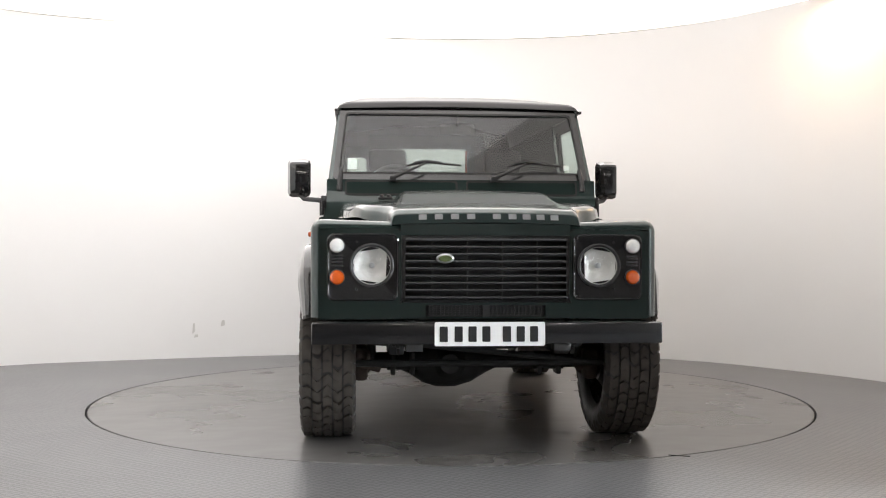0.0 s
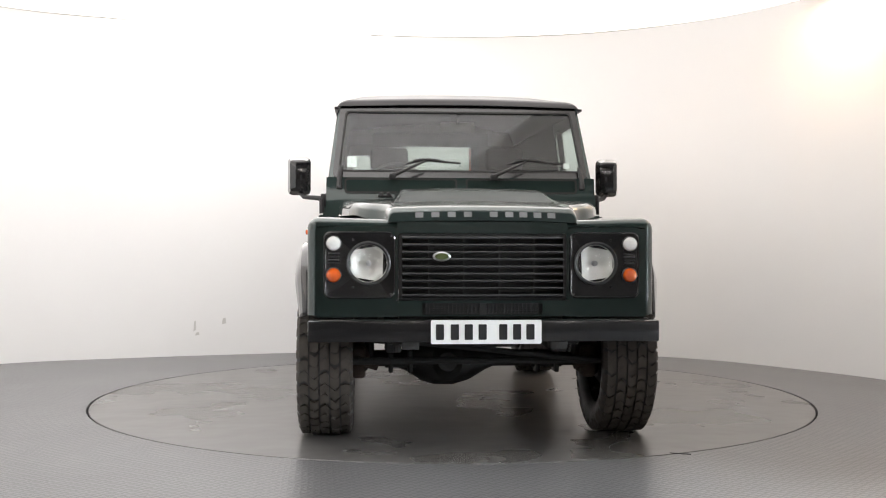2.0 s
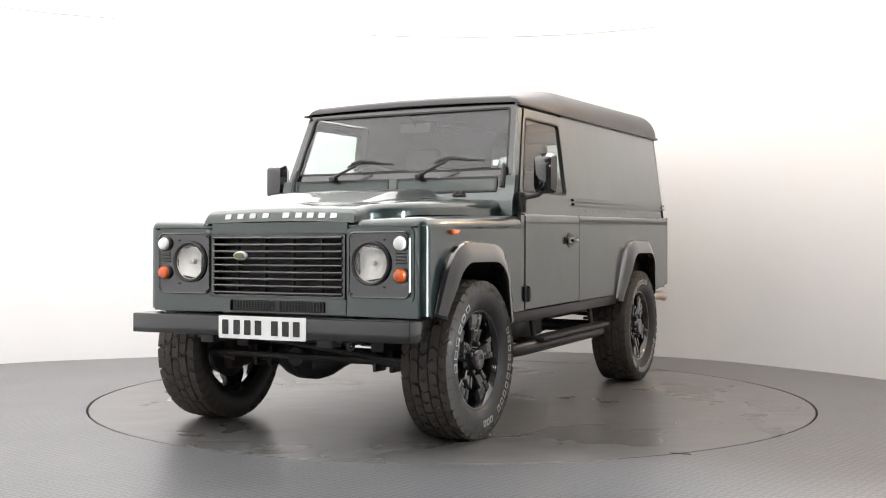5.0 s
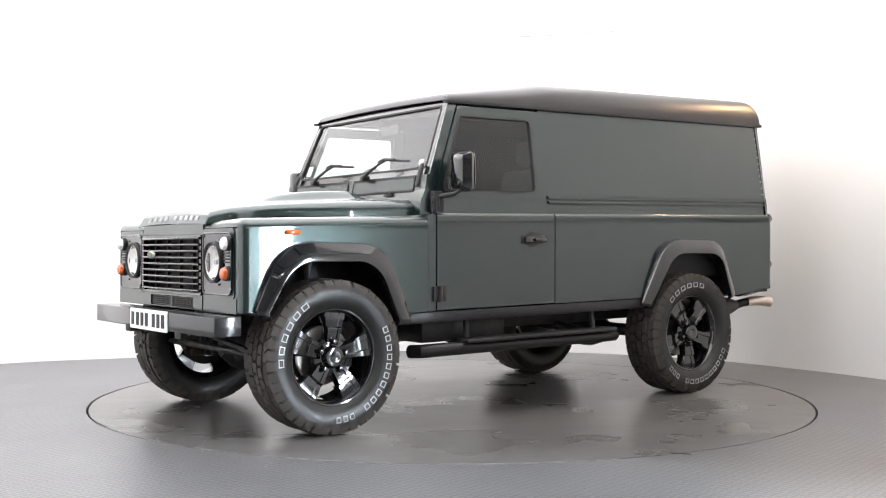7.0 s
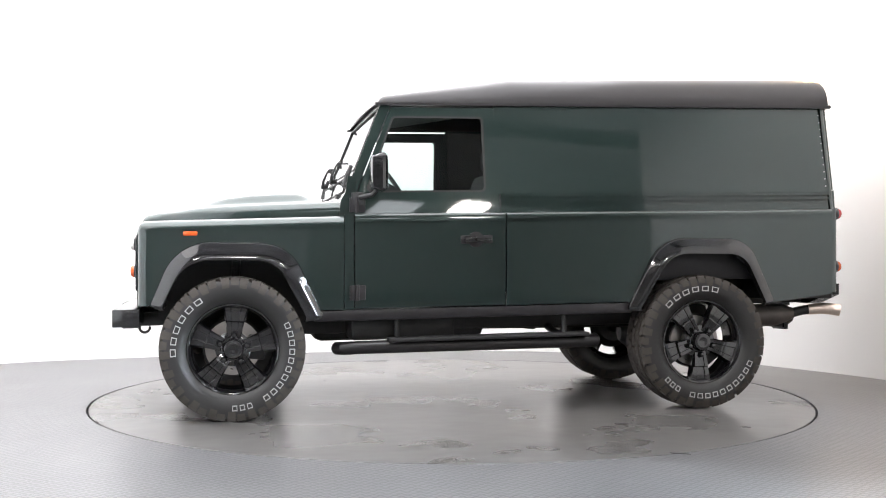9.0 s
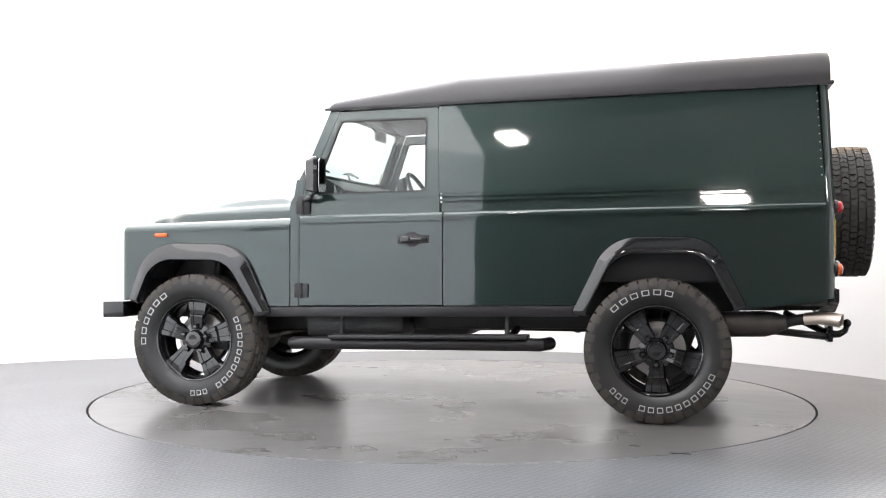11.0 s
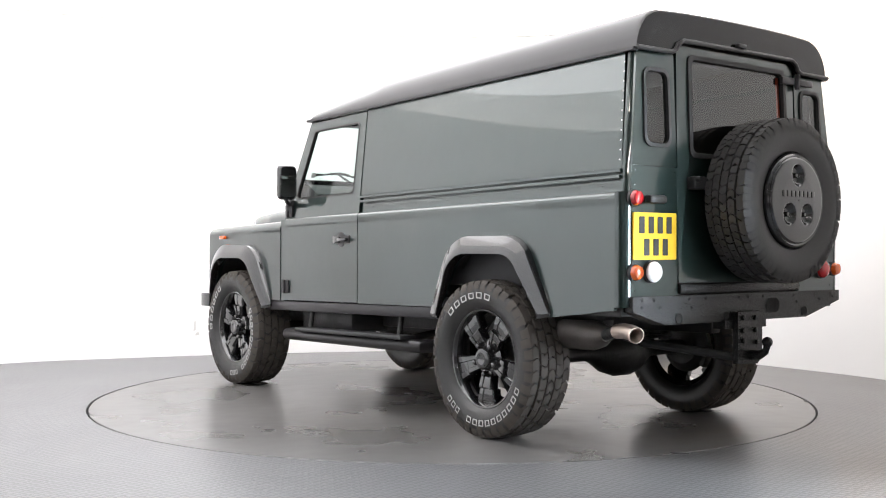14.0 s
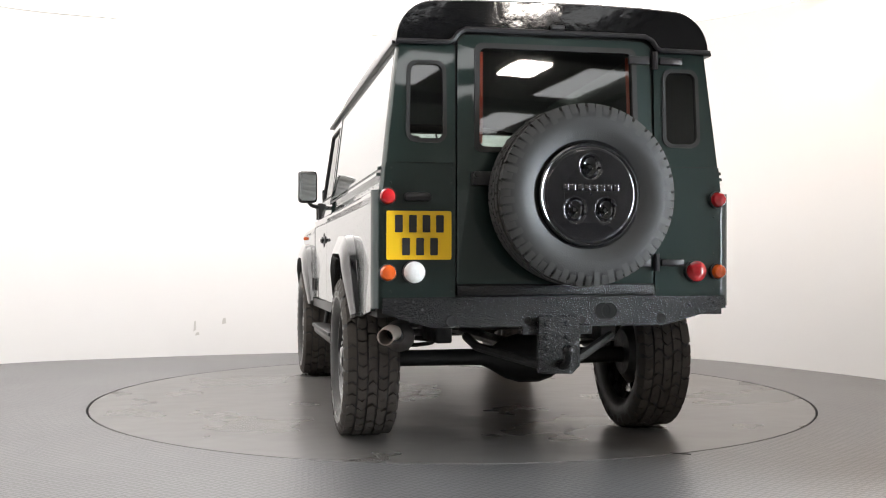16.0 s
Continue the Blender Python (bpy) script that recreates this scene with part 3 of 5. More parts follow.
        box(bm, 1.40, 1.475, s * (LOW_Y + 0.004), s * (LOW_Y + 0.022), 1.0, 1.04, 0.008)
        body("lever", bm, GLOSS, "", hd)
        # hinges
        for z in (0.725, 1.228):
            y = LOW_Y if z < 1 else side_y(z) + 0.01
            bm = bmesh.new()
            box(bm, 2.052, 2.095, s * (y - 0.004), s * (y + 0.012), z - 0.042, z + 0.042, 0.004)
            box(bm, 2.105, 2.142, s * (y - 0.004), s * (y + 0.012), z - 0.042, z + 0.042, 0.004)
            tube(bm, [(2.10, s * (y + 0.012), z - 0.045), (2.10, s * (y + 0.012), z + 0.045)], 0.012)
            body("hinge", bm, SATIN, "black hinge", door)

        # flared arch
        for nm, outer, inner, yo in (
                ("front", rpoly([(2.282, 0.578), (2.480, 1.012), (3.10, 1.038), (3.250, 0.672)], [0.02, 0.25, 0.27, 0.02], 10), rpoly([(2.375, 0.565), (2.56, 0.915), (3.05, 0.925), (3.185, 0.655)], [0.02, 0.19, 0.20, 0.02], 10), 0.0),
                ("rear", rpoly([(-0.490, 0.605), (-0.295, 1.003), (0.262, 1.018), (0.480, 0.578)], [0.02, 0.20, 0.25, 0.02], 10), rpoly([(-0.425, 0.59), (-0.25, 0.905), (0.22, 0.915), (0.405, 0.57)], [0.02, 0.15, 0.18, 0.02], 10), 0.0)):
            bm = bmesh.new()
            n = len(outer)
            prof = [(0.0, 0.0), (0.02, 0.026), (0.08, 0.038), (0.5, 0.055), (0.90, 0.069), (0.97, 0.068), (1.0, 0.060), (1.0, 0.015)]
            rows = []
            for (a, b), (c, d) in zip(outer, inner):
                lo = min(1, max(0, (b - 0.58) / 0.30))
                rows.append([bm.verts.new((a + (c - a) * t, s * (LOW_Y + 0.0005 + h * (0.45 + 0.55 * lo)), b + (d - b) * t)) for t, h in prof])
            for A, B in zip(rows, rows[1:]):
                for k in range(len(prof) - 1):
                    bm.faces.new((A[k], A[k + 1], B[k + 1], B[k]))
            bm.faces.new(rows[0])
            bm.faces.new(rows[-1])
            body("wheel_arch", bm, GLOSS, "black flared wheel arch")

        # side step
        bm = bmesh.new()
        tube(bm, [(2.20, s * 0.70, 0.40), (2.17, s * 0.78, 0.405), (2.10, s * 0.81, 0.41), (0.75, s * 0.81, 0.405), (0.66, s * 0.78, 0.40), (0.62, s * 0.66, 0.40)], 0.038, 16)
        step = body("side_step", bm, SATIN, "black tubular side step")
        bm = bmesh.new()
        box(bm, 0.72, 1.92, s * 0.765, s * 0.875, 0.438, 0.462, 0.006)
        body("tread_plate", bm, PLASTIC, "ribbed black tread", step)
        for x in (0.85, 1.86):
            bm = bmesh.new()
            tube(bm, [(x, s * 0.79, 0.44), (x, s * 0.77, 0.58)], 0.016, 10)
            tube(bm, [(x, s * 0.80, 0.42), (x, s * 0.45, 0.47)], 0.022, 10)
            body("bracket", bm, CHASSIS, "", step)

        # mirror, set a little further out on the driver's side
        my = 0.905 if s > 0 else 0.958
        bm = bmesh.new()
        tube(bm, [(2.10, s * 0.80, 1.265), (2.06, s * 0.84, 1.275), (2.02, s * (my - 0.03), 1.282), (1.995, s * my, 1.31)], [0.016, 0.015, 0.013, 0.010], 10)
        box(bm, 2.06, 2.13, s * 0.785, s * 0.825, 1.225, 1.30, 0.008)
        arm = body("mirror_arm", bm, PLASTIC, "black mirror arm")
        bm = bmesh.new()
        box(bm, 1.945, 2.035, s * (my - 0.068), s * (my + 0.068), 1.294, 1.522, 0.028)
        for v in bm.verts:
            if v.co.x > 1.99:
                v.co.y = s * my + (v.co.y - s * my) * 0.86
                v.co.z = 1.408 + (v.co.z - 1.408) * 0.88
        mh = body("mirror_housing", bm, GLOSS, "gloss black mirror housing", arm)
        bm = bmesh.new()
        plate(bm, rrect(-0.057, 0.057, -0.098, 0.098, 0.022), lambda a, b, d, s=s: (1.943 - d * 0.5, s * my + a, 1.408 + b), 0.004)
        body("mirror_glass", bm, MIRROR, "mirror glass", arm)


def roof_shape(x):
    """Top height of the roof along the car."""
    if x > 1.19:
        return 1.882 + (2.0 - 1.882) * min(1, (1.95 - x) / 0.76)
    return 2.003 + 0.034 * (1.19 - x) / 2.1


def build_roof():
    bm = bmesh.new()
    xs = [1.965, 1.955, 1.93, 1.85, 1.6, 1.35, 1.22, 1.16, 1.0, 0.5, 0.0, -0.5, -0.80, -0.872, -0.898, -0.912, -0.918]
    drop = {1.965: 0.035, 1.955: 0.012, -0.872: 0.0, -0.898: 0.002, -0.912: 0.006, -0.918: 0.013}
    def row(x):
        top = roof_shape(x) - drop.get(x, 0)
        g = 1.828
        w = side_y(1.83) + 0.006
        h = top - g
        out = []
        for k in range(9):
            a = radians(90 * k / 8)
            r = min(0.165, h * 1.05)
            out.append((w - 0.012 * (k / 8) - r + r * math.cos(a), g + (h - 0.012) * math.sin(a) ** 0.9))
        out += [(0.4, top - 0.004), (0.2, top), (0.0, top + 0.001)]
        return [Vector((x, y, z)) for y, z in out] + [Vector((x, -y, z)) for y, z in reversed(out[:-1])]
    rows = [[bm.verts.new(p) for p in row(x)] for x in xs]
    for A, B in zip(rows, rows[1:]):
        for k in range(len(A) - 1):
            bm.faces.new((A[k], A[k + 1], B[k + 1], B[k]))
    thick(bm, 0.006)
    roof = body("roof", bm, SATIN, "satin black roof")
    # rear face of the roof, arched round the back door
    bm = bmesh.new()
    last = row(-0.918)
    out = [(p.y, p.z) for p in last]
    dr = [(-0.72, 1.828), (-0.47, 1.828), (-0.465, 1.85), (-0.43, 1.885), (-0.40, 1.89), (0.40, 1.89), (0.43, 1.885), (0.465, 1.85), (0.47, 1.828), (0.72, 1.828)]
    plate(bm, out[::-1][::-1] + dr, lambda a, b, d: (-0.9185 + d, a, b), 0.02)
    body("rear_roof_face", bm, ROOFBACK, "gloss black rear roof panel", roof)
    bm = bmesh.new()
    pts = [(-0.735, 1.83), (-0.50, 1.832), (-0.475, 1.845), (-0.455, 1.875), (-0.42, 1.893), (0.42, 1.893), (0.455, 1.875), (0.475, 1.845), (0.50, 1.832), (0.735, 1.83)]
    tube(bm, [(-0.926, a, b) for a, b in pts], 0.012, 8)
    body("rear_gutter", bm, SATIN, "black rain gutter", roof)
    for s in (1, -1):
        bm = bmesh.new()
        plate(bm, [(1.985, 1.812), (1.985, 1.826), (-0.915, 1.832), (-0.915, 1.818)], lambda a, b, d, s=s: (a, s * (side_y(1.82) + 0.022 - d), b), 0.03)
        body("gutter", bm, SATIN, "black rain gutter", roof)
    bm = bmesh.new()
    grid(bm, [1.9, 1.2, 0.0, -0.8], [-0.62, -0.3, 0.3, 0.62], lambda x, y: (x, y, roof_shape(x) - 0.035 - (0.06 if abs(y) > 0.5 else 0)))
    body("headlining", bm, LINING, "grey headlining", roof)
    bm = bmesh.new()
    box(bm, -0.945, -0.918, -0.03, 0.03, 1.905, 1.925, 0.004)
    body("washer_jet", bm, PLASTIC, "", roof)


def build_front():
    # bonnet: full width at the screen, narrower at its front lip
    bm = bmesh.new()
    KX = [2.165, 2.5, 2.834, 2.996, 3.16, 3.25, 3.285, 3.306, 3.325]
    KZ = [1.279, 1.270, 1.256, 1.244, 1.225, 1.210, 1.201, 1.182, 1.134]
    BX = [2.27, 2.33, 2.40, 2.55, 2.70, 2.84, 2.99, 3.10]
    BZ = [0.0, 0.020, 0.048, 0.051, 0.050, 0.040, 0.016, 0.0]
    def ease(q):
        q = max(0.0, min(1.0, q))
        return q * q * (3 - 2 * q)
    def crown(x, y):
        """Height of the bonnet's upper skin."""
        return float(np.interp(x, KX, KZ)) - 0.05 * y * y + float(np.interp(x, BX, BZ)) * ease((0.425 - abs(y)) / 0.06)
    def section(x):
        u = (x - 2.165) / 1.157
        half = float(np.interp(x, [2.165, 2.6, 2.9, 3.03, 3.10, 3.16, 3.21, 3.325], [0.722, 0.690, 0.640, 0.598, 0.555, 0.500, 0.468, 0.455]))
        foot = 1.162 - 0.022 * ease((u - 0.70) / 0.15) - 0.014 * ease((u - 0.90) / 0.10)
        r = max(0.006, min(0.060, (crown(x, half) - foot) * 0.72))
        side = []
        for k in range(61):
            y = (half - r) * k / 60
            side.append((y, crown(x, y)))
        ze = side[-1][1]
        for k in range(1, 8):
            a = radians(90 * k / 7)
            side.append((half - r + r * math.sin(a), ze - r + r * math.cos(a)))
        side.append((half + 0.001, min(foot, ze - r - 0.002)))
        return [Vector((x, -y, z)) for y, z in reversed(side[1:])] + [Vector((x, y, z)) for y, z in side]
    xs = spread(2.165, 3.10, 34) + spread(3.12, 3.27, 8) + [3.28, 3.287, 3.293, 3.298, 3.302, 3.306, 3.310, 3.314, 3.318, 3.321, 3.325]
    rows = [[bm.verts.new(p) for p in section(x)] for x in xs]
    for A, B in zip(rows, rows[1:]):
        for k in range(len(A) - 1):
            bm.faces.new((A[k], A[k + 1], B[k + 1], B[k]))
    thick(bm, 0.006)
    bon = body("bonnet", bm, PAINT, "green bonnet with raised centre")
    # plain bars in place of the lettering on the lip
    for y in (-0.305, -0.228, -0.150, -0.072, 0.052, 0.128, 0.196, 0.264, 0.332):
        bm = bmesh.new()
        plate(bm, rrect(y - 0.019, y + 0.019, 3.3085, 3.3185, 0.001, 2), lambda a, b, d: (b + 0.003 - d, a, crown(b, a) + 0.001), 0.006)
        body("lettering_bar", bm, SILVER, "plain silver lettering bar", bon)

    # front panel between the wings and around the grille
    bm = bmesh.new()
    plate(bm, [(-0.41, 1.072), (0.41, 1.072), (0.41, 1.128), (-0.41, 1.128)], lambda a, b, d: (3.315 - d, a, b), 0.02)
    body("grille_header", bm, PAINT, "green panel above the grille")
    bm = bmesh.new()
    ring(bm, rrect(-0.405, 0.405, 0.675, 0.750, 0.004), rrect(-0.29, 0.29, 0.682, 0.738, 0.008), lambda a, b, d: (3.318 - d, a, b), 0.02)
    low = body("lower_panel", bm, PAINT, "green panel with mesh vents below the grille")
    for c in (-0.142, 0.142):
        bm = bmesh.new()
        for k in range(15):
            y = c - 0.128 + k * 0.256 / 14
            box(bm, 3.300, 3.314, y - 0.003, y + 0.003, 0.684, 0.736)
        for k in range(5):
            z = 0.688 + k * 0.011
            box(bm, 3.301, 3.313, c - 0.13, c + 0.13, z - 0.002, z + 0.002)
        body("vent_mesh", bm, PLASTIC, "black mesh vent", low)
    bm = bmesh.new()
    box(bm, 3.300, 3.316, -0.014, 0.014, 0.682, 0.738)
    body("vent_divider", bm, PLASTIC, "", low)
    # grille
    bm = bmesh.new()
    ring(bm, rrect(-0.402, 0.402, 0.752, 1.070, 0.012), rrect(-0.388, 0.388, 0.764, 1.058, 0.010), lambda a, b, d: (3.325 - d, a, b), 0.03)
    grille = body("grille", bm, GLOSS, "gloss black slatted grille")
    for k in range(9):
        z = 0.775 + k * 0.0345
        bm = bmesh.new()
        n = 12
        def slat(y, p, z=z):
            return (3.318 + 0.018 * (1 - (y / 0.39) ** 2) + p[0], y, z + p[1])
        rows = [[bm.verts.new(slat(y, p)) for p in ((0.006, -0.007), (0.014, -0.004), (0.017, 0.001), (0.014, 0.006), (0.006, 0.009), (-0.02, 0.008), (-0.02, -0.006))] for y in spread(-0.388, 0.388, n)]
        for A, B in zip(rows, rows[1:]):
            for q in range(7):
                bm.faces.new((A[q], A[(q + 1) % 7], B[(q + 1) % 7], B[q]))
        body("slat", bm, SLATM, "", grille)
    for y in (-0.255, -0.085, 0.085, 0.255):
        bm = bmesh.new()
        box(bm, 3.285, 3.305, y - 0.004, y + 0.004, 0.76, 1.06)
        body("upright", bm, PLASTIC, "", grille)
    bm = bmesh.new()
    lathe(bm, [(0, 0.010), (0.028, 0.009), (0.036, 0.004), (0.038, -0.004), (0, -0.006)], 28, pose(3.352, -0.20, 0.962, 0, 0, -90))
    for v in bm.verts:
        v.co.y = -0.20 + (v.co.y + 0.20) * 1.15
        v.co.z = 0.962 + (v.co.z - 0.962) * 0.62
    em = body("oval_badge", bm, SILVER, "plain oval badge with a green centre", grille)
    bm = bmesh.new()
    lathe(bm, [(0, 0.013), (0.026, 0.012), (0.028, 0.008)], 28, pose(3.353, -0.20, 0.962, 0, 0, -90))
    for v in bm.verts:
        v.co.y = -0.20 + (v.co.y + 0.20) * 1.15
        v.co.z = 0.962 + (v.co.z - 0.962) * 0.55
    body("badge_centre", bm, mat("badge_green", (0.10, 0.13, 0.05), 0.3, 0.4), "", em)
    # radiator behind
    bm = bmesh.new()
    box(bm, 3.20, 3.24, -0.40, 0.40, 0.66, 1.08)
    rad = body("radiator", bm, CHASSIS, "dark radiator behind the grille")
    for k in range(10):
        z = 0.77 + k * 0.03
        bm = bmesh.new()
        box(bm, 3.242, 3.25, -0.38, 0.38, z, z + 0.012)
        body("fin", bm, CHASSIS, "", rad)
    # headlight panels
    for s in (1, -1):
        bm = bmesh.new()
        c = (s * 0.547, 0.928)
        outer = rrect(0.425, 0.755, 0.765, 1.075, 0.03, 7)
        outer = [(s * a, b) for a, b in outer]
        n = len(outer)
        cut = []
        for a, b in outer:
            q = math.atan2(b - c[1], a - c[0])
            cut.append((c[0] + 0.098 * math.cos(q), c[1] + 0.098 * math.sin(q)))
        ring(bm, outer, cut, lambda a, b, d: (3.323 - d, a, b), 0.016, 0.004)
        surr = body("headlight_panel", bm, GLOSS, "gloss black headlight surround")
        bm = bmesh.new()
        loop = outer[::-1] if s < 0 else outer
        tube(bm, [(3.322, a, b) for a, b in loop + loop[:2]], 0.0055, 6, cap=False)
        body("edge_bead", bm, GLOSS, "", surr)
        bm = bmesh.new()
        ring(bm, [(s * a, b) for a, b in rrect(0.405, 0.775, 0.742, 1.10, 0.03, 7)], outer, lambda a, b, d: (3.316 - d, a, b), 0.02)
        plate(bm, [(s * 0.405, 0.672), (s * 0.795, 0.672), (s * 0.795, 0.748), (s * 0.405, 0.748)], lambda a, b, d: (3.314 - d, a, b), 0.02)
        body("front_panel", bm, PAINT, "green wing front", surr)
        bm = bmesh.new()
        lathe(bm, [(0.106, 0.008), (0.100, 0.012), (0.092, 0.008), (0.090, -0.01), (0.106, -0.01)], 48, pose(3.325, c[0], c[1], 0, 0, -90), True)
        hl = body("headlight", bm, PLASTIC, "round headlight with clear lens")
        bm = bmesh.new()
        lathe(bm, [(0.090, 0.004), (0.082, -0.012), (0.06, -0.028), (0.03, -0.036), (0, -0.038)], 40, pose(3.320, c[0], c[1], 0, 0, -90))
        body("reflector", bm, REFLECTOR, "silver reflector bowl", hl)
        bm = bmesh.new()
        lathe(bm, [(0.013, -0.036), (0.013, -0.008), (0, -0.004)], 16, pose(3.320, c[0], c[1], 0, 0, -90))
        body("bulb", bm, SILVER, "", hl)
        bm = bmesh.new()
        lathe(bm, [(0.090, 0.004), (0.075, 0.014), (0.045, 0.022), (0, 0.026)], 40, pose(3.320, c[0], c[1], 0, 0, -90))
        lens = body("lens", bm, LENS, "clear glass lens", hl)
        lens.visible_shadow = False
        for nm, z, m, r in (("side_lamp", 1.022, CLEAR, 0.034), ("indicator", 0.872, ORANGE, 0.034)):
            bm = bmesh.new()
            lathe(bm, [(r + 0.004, -0.004), (r + 0.004, 0.008), (r, 0.012), (r, -0.004)], 28, pose(3.325, s * 0.712, z, 0, 0, -90), True)
            lp = body(nm, bm, PLASTIC, ("clear round side lamp" if m is CLEAR else "orange round indicator"))
            bm = bmesh.new()
            lathe(bm, [(r, 0.0), (r, 0.018), (r * 0.8, 0.028), (r * 0.4, 0.033), (0, 0.034)], 28, pose(3.325, s * 0.712, z, 0, 0, -90))
            body("lens", bm, m, "", lp)
        for k in range(4):
            bm = bmesh.new()
            box(bm, 3.318, 3.330, s * 0.685, s * 0.738, 0.925 + k * 0.0155, 0.933 + k * 0.0155, 0.002)
            body("vent_louvre", bm, PLASTIC, "", surr)
        for dy, dz in ((0.44, 0.78), (0.44, 1.06), (0.62, 0.815), (0.62, 1.04)):
            bm = bmesh.new()
            lathe(bm, [(0.006, 0), (0.005, 0.003), (0, 0.004)], 8, pose(3.323, s * dy, dz, 0, 0, -90))
            body("screw", bm, PLASTIC, "", surr)
    # bumper
    bm = bmesh.new()
    box(bm, 3.30, 3.445, -0.827, 0.827, 0.565, 0.664, 0.006)
    for v in bm.verts:
        if v.co.x < 3.37 and abs(v.co.y) < 0.78:
            v.co.x = 3.385
    bump = body("front_bumper", bm, BUMPER, "straight satin black steel front bumper")
    for s in (1, -1):
        bm = bmesh.new()
        tube(bm, [(3.30 + 0.03 * math.cos(a), s * 0.42, 0.535 + 0.03 * math.sin(a)) for a in spread(0, 2 * math.pi, 14)], 0.008, 8)
        box(bm, 3.26, 3.40, s * 0.405, s * 0.435, 0.548, 0.575)
        body("recovery_ring", bm, CHASSIS, "", bump)
        bm = bmesh.new()
        box(bm, 3.33, 3.43, s * 0.31, s * 0.39, 0.528, 0.57, 0.004)
        body("jacking_bracket", bm, CHASSIS, "", bump)
    bm = bmesh.new()
    plate(bm, rrect(-0.26, 0.26, 0.556, 0.668, 0.008), lambda a, b, d: (3.452 - d, a + 0.003, b), 0.006)
    pl = body("number_plate", bm, PLATE_W, "white front number plate with plain dark bars")
    for y in (-0.185, -0.115, -0.05, 0.015, 0.112, 0.177, 0.24):
        bm = bmesh.new()
        y = y - 0.03
        plate(bm, rrect(y - 0.019, y + 0.019, 0.576, 0.648, 0.004), lambda a, b, d: (3.4545 - d, a, b), 0.003)
        body("plate_bar", bm, INK, "", pl)

    # bulkhead below the windscreen
    bm = bmesh.new()
    P = [(2.20, 1.16), (2.19, 1.255), (2.165, 1.30), (2.148, 1.395), (2.10, 1.395), (2.12, 1.16)]
    rows = [[bm.verts.new((x, y, z)) for x, z in P] for y in (-0.79, -0.775, 0.775, 0.79)]
    for A, B in zip(rows, rows[1:]):
        for k in range(len(P)):
            bm.faces.new((A[k], A[(k + 1) % len(P)], B[(k + 1) % len(P)], B[k]))
    bm.faces.new(rows[0])
    bm.faces.new(list(reversed(rows[-1])))
    bulk = body("bulkhead", bm, PAINT, "green bulkhead with two vent flaps")
    for s in (1, -1):
        bm = bmesh.new()
        plate(bm, rrect(0.035, 0.675, 1.312, 1.382, 0.012), lambda a, b, d, s=s: (2.168 - (b - 1.30) * 0.18 - d, s * a, b), 0.012)
        body("vent_flap", bm, PAINT, "", bulk)
        bm = bmesh.new()
        ring(bm, rrect(0.026, 0.684, 1.303, 1.391, 0.016), rrect(0.036, 0.674, 1.313, 1.381, 0.012), lambda a, b, d, s=s: (2.171 - (b - 1.30) * 0.18 - d, s * a, b), 0.010)
        body("flap_seal", bm, SEAL, "black rubber flap seal", bulk)
        bm = bmesh.new()
        for q in (0.43, 0.47):
            lathe(bm, [(0.012, 0.0), (0.012, 0.010), (0.007, 0.016), (0, 0.017)], 12, pose(2.178, s * q, 1.292, 90, 0, 0))
        box(bm, 2.170, 2.188, s * 0.41, s * 0.49, 1.281, 1.293, 0.003)
        body("washer_jet", bm, PLASTIC, "black washer nozzle", bulk)
        bm = bmesh.new()
        tube(bm, [(2.16, s * 0.715, 1.33), (2.145, s * 0.715, 1.40), (2.12, s * 0.705, 1.46)], [0.018, 0.016, 0.012], 8)
        body("screen_hinge", bm, PLASTIC, "", bulk)
    # windscreen
    def scr(a, b, d):
        x = 2.122 - (b - 1.395) * 0.4
        return (x - d, a, b)
    bm = bmesh.new()
    o = rpoly([(-0.756, 1.392), (0.756, 1.392), (0.712, 1.842), (-0.712, 1.842)], 0.03)
    i = rpoly([(-0.724, 1.432), (0.724, 1.432), (0.682, 1.806), (-0.682, 1.806)], 0.026)
    ring(bm, o, i, scr, 0.04)
    ws = body("windscreen", bm, BUMPER, "windscreen in a dark frame")
    bm = bmesh.new()
    i2 = rpoly([(-0.714, 1.442), (0.714, 1.442), (0.672, 1.796), (-0.672, 1.796)], 0.024)
    ring(bm, i, i2, lambda a, b, d: scr(a, b, d - 0.003), 0.02)
    body("screen_seal", bm, SEAL, "", ws)
    bm = bmesh.new()
    bm.faces.new([bm.verts.new(scr(a, b, 0.008)) for a, b in i2])
    g = body("screen_pane", bm, GLASS, "clear windscreen glass", ws)
    g.visible_shadow = False
    # pillars joining the screen to the doors
    for s in (1, -1):
        bm = bmesh.new()
        plate(bm, [(2.118, 1.262), (2.172, 1.262), (2.122, 1.392), (1.950, 1.824), (1.896, 1.806)], up_put(s, -0.003), 0.022)
        body("screen_pillar", bm, PAINT, "", ws)
    # wipers
    for y0, y1 in ((-0.405, -0.02), (0.19, 0.58)):
        bm = bmesh.new()
        tube(bm, [(2.185, y0, 1.405), (2.19, y0 + 0.06, 1.432), (2.172, y0 + 0.19, 1.492)], [0.014, 0.010, 0.006], 8)
        box(bm, 2.15, 2.20, y0 - 0.02, y0 + 0.02, 1.385, 1.415, 0.006)
        wp = body("wiper", bm, PLASTIC, "black windscreen wiper")
        bm = bmesh.new()
        tube(bm, [(2.135, y0 + 0.08, 1.478), (2.150, y0 + 0.19, 1.498), (2.130, y0 + 0.40, 1.482)], 0.007, 6)
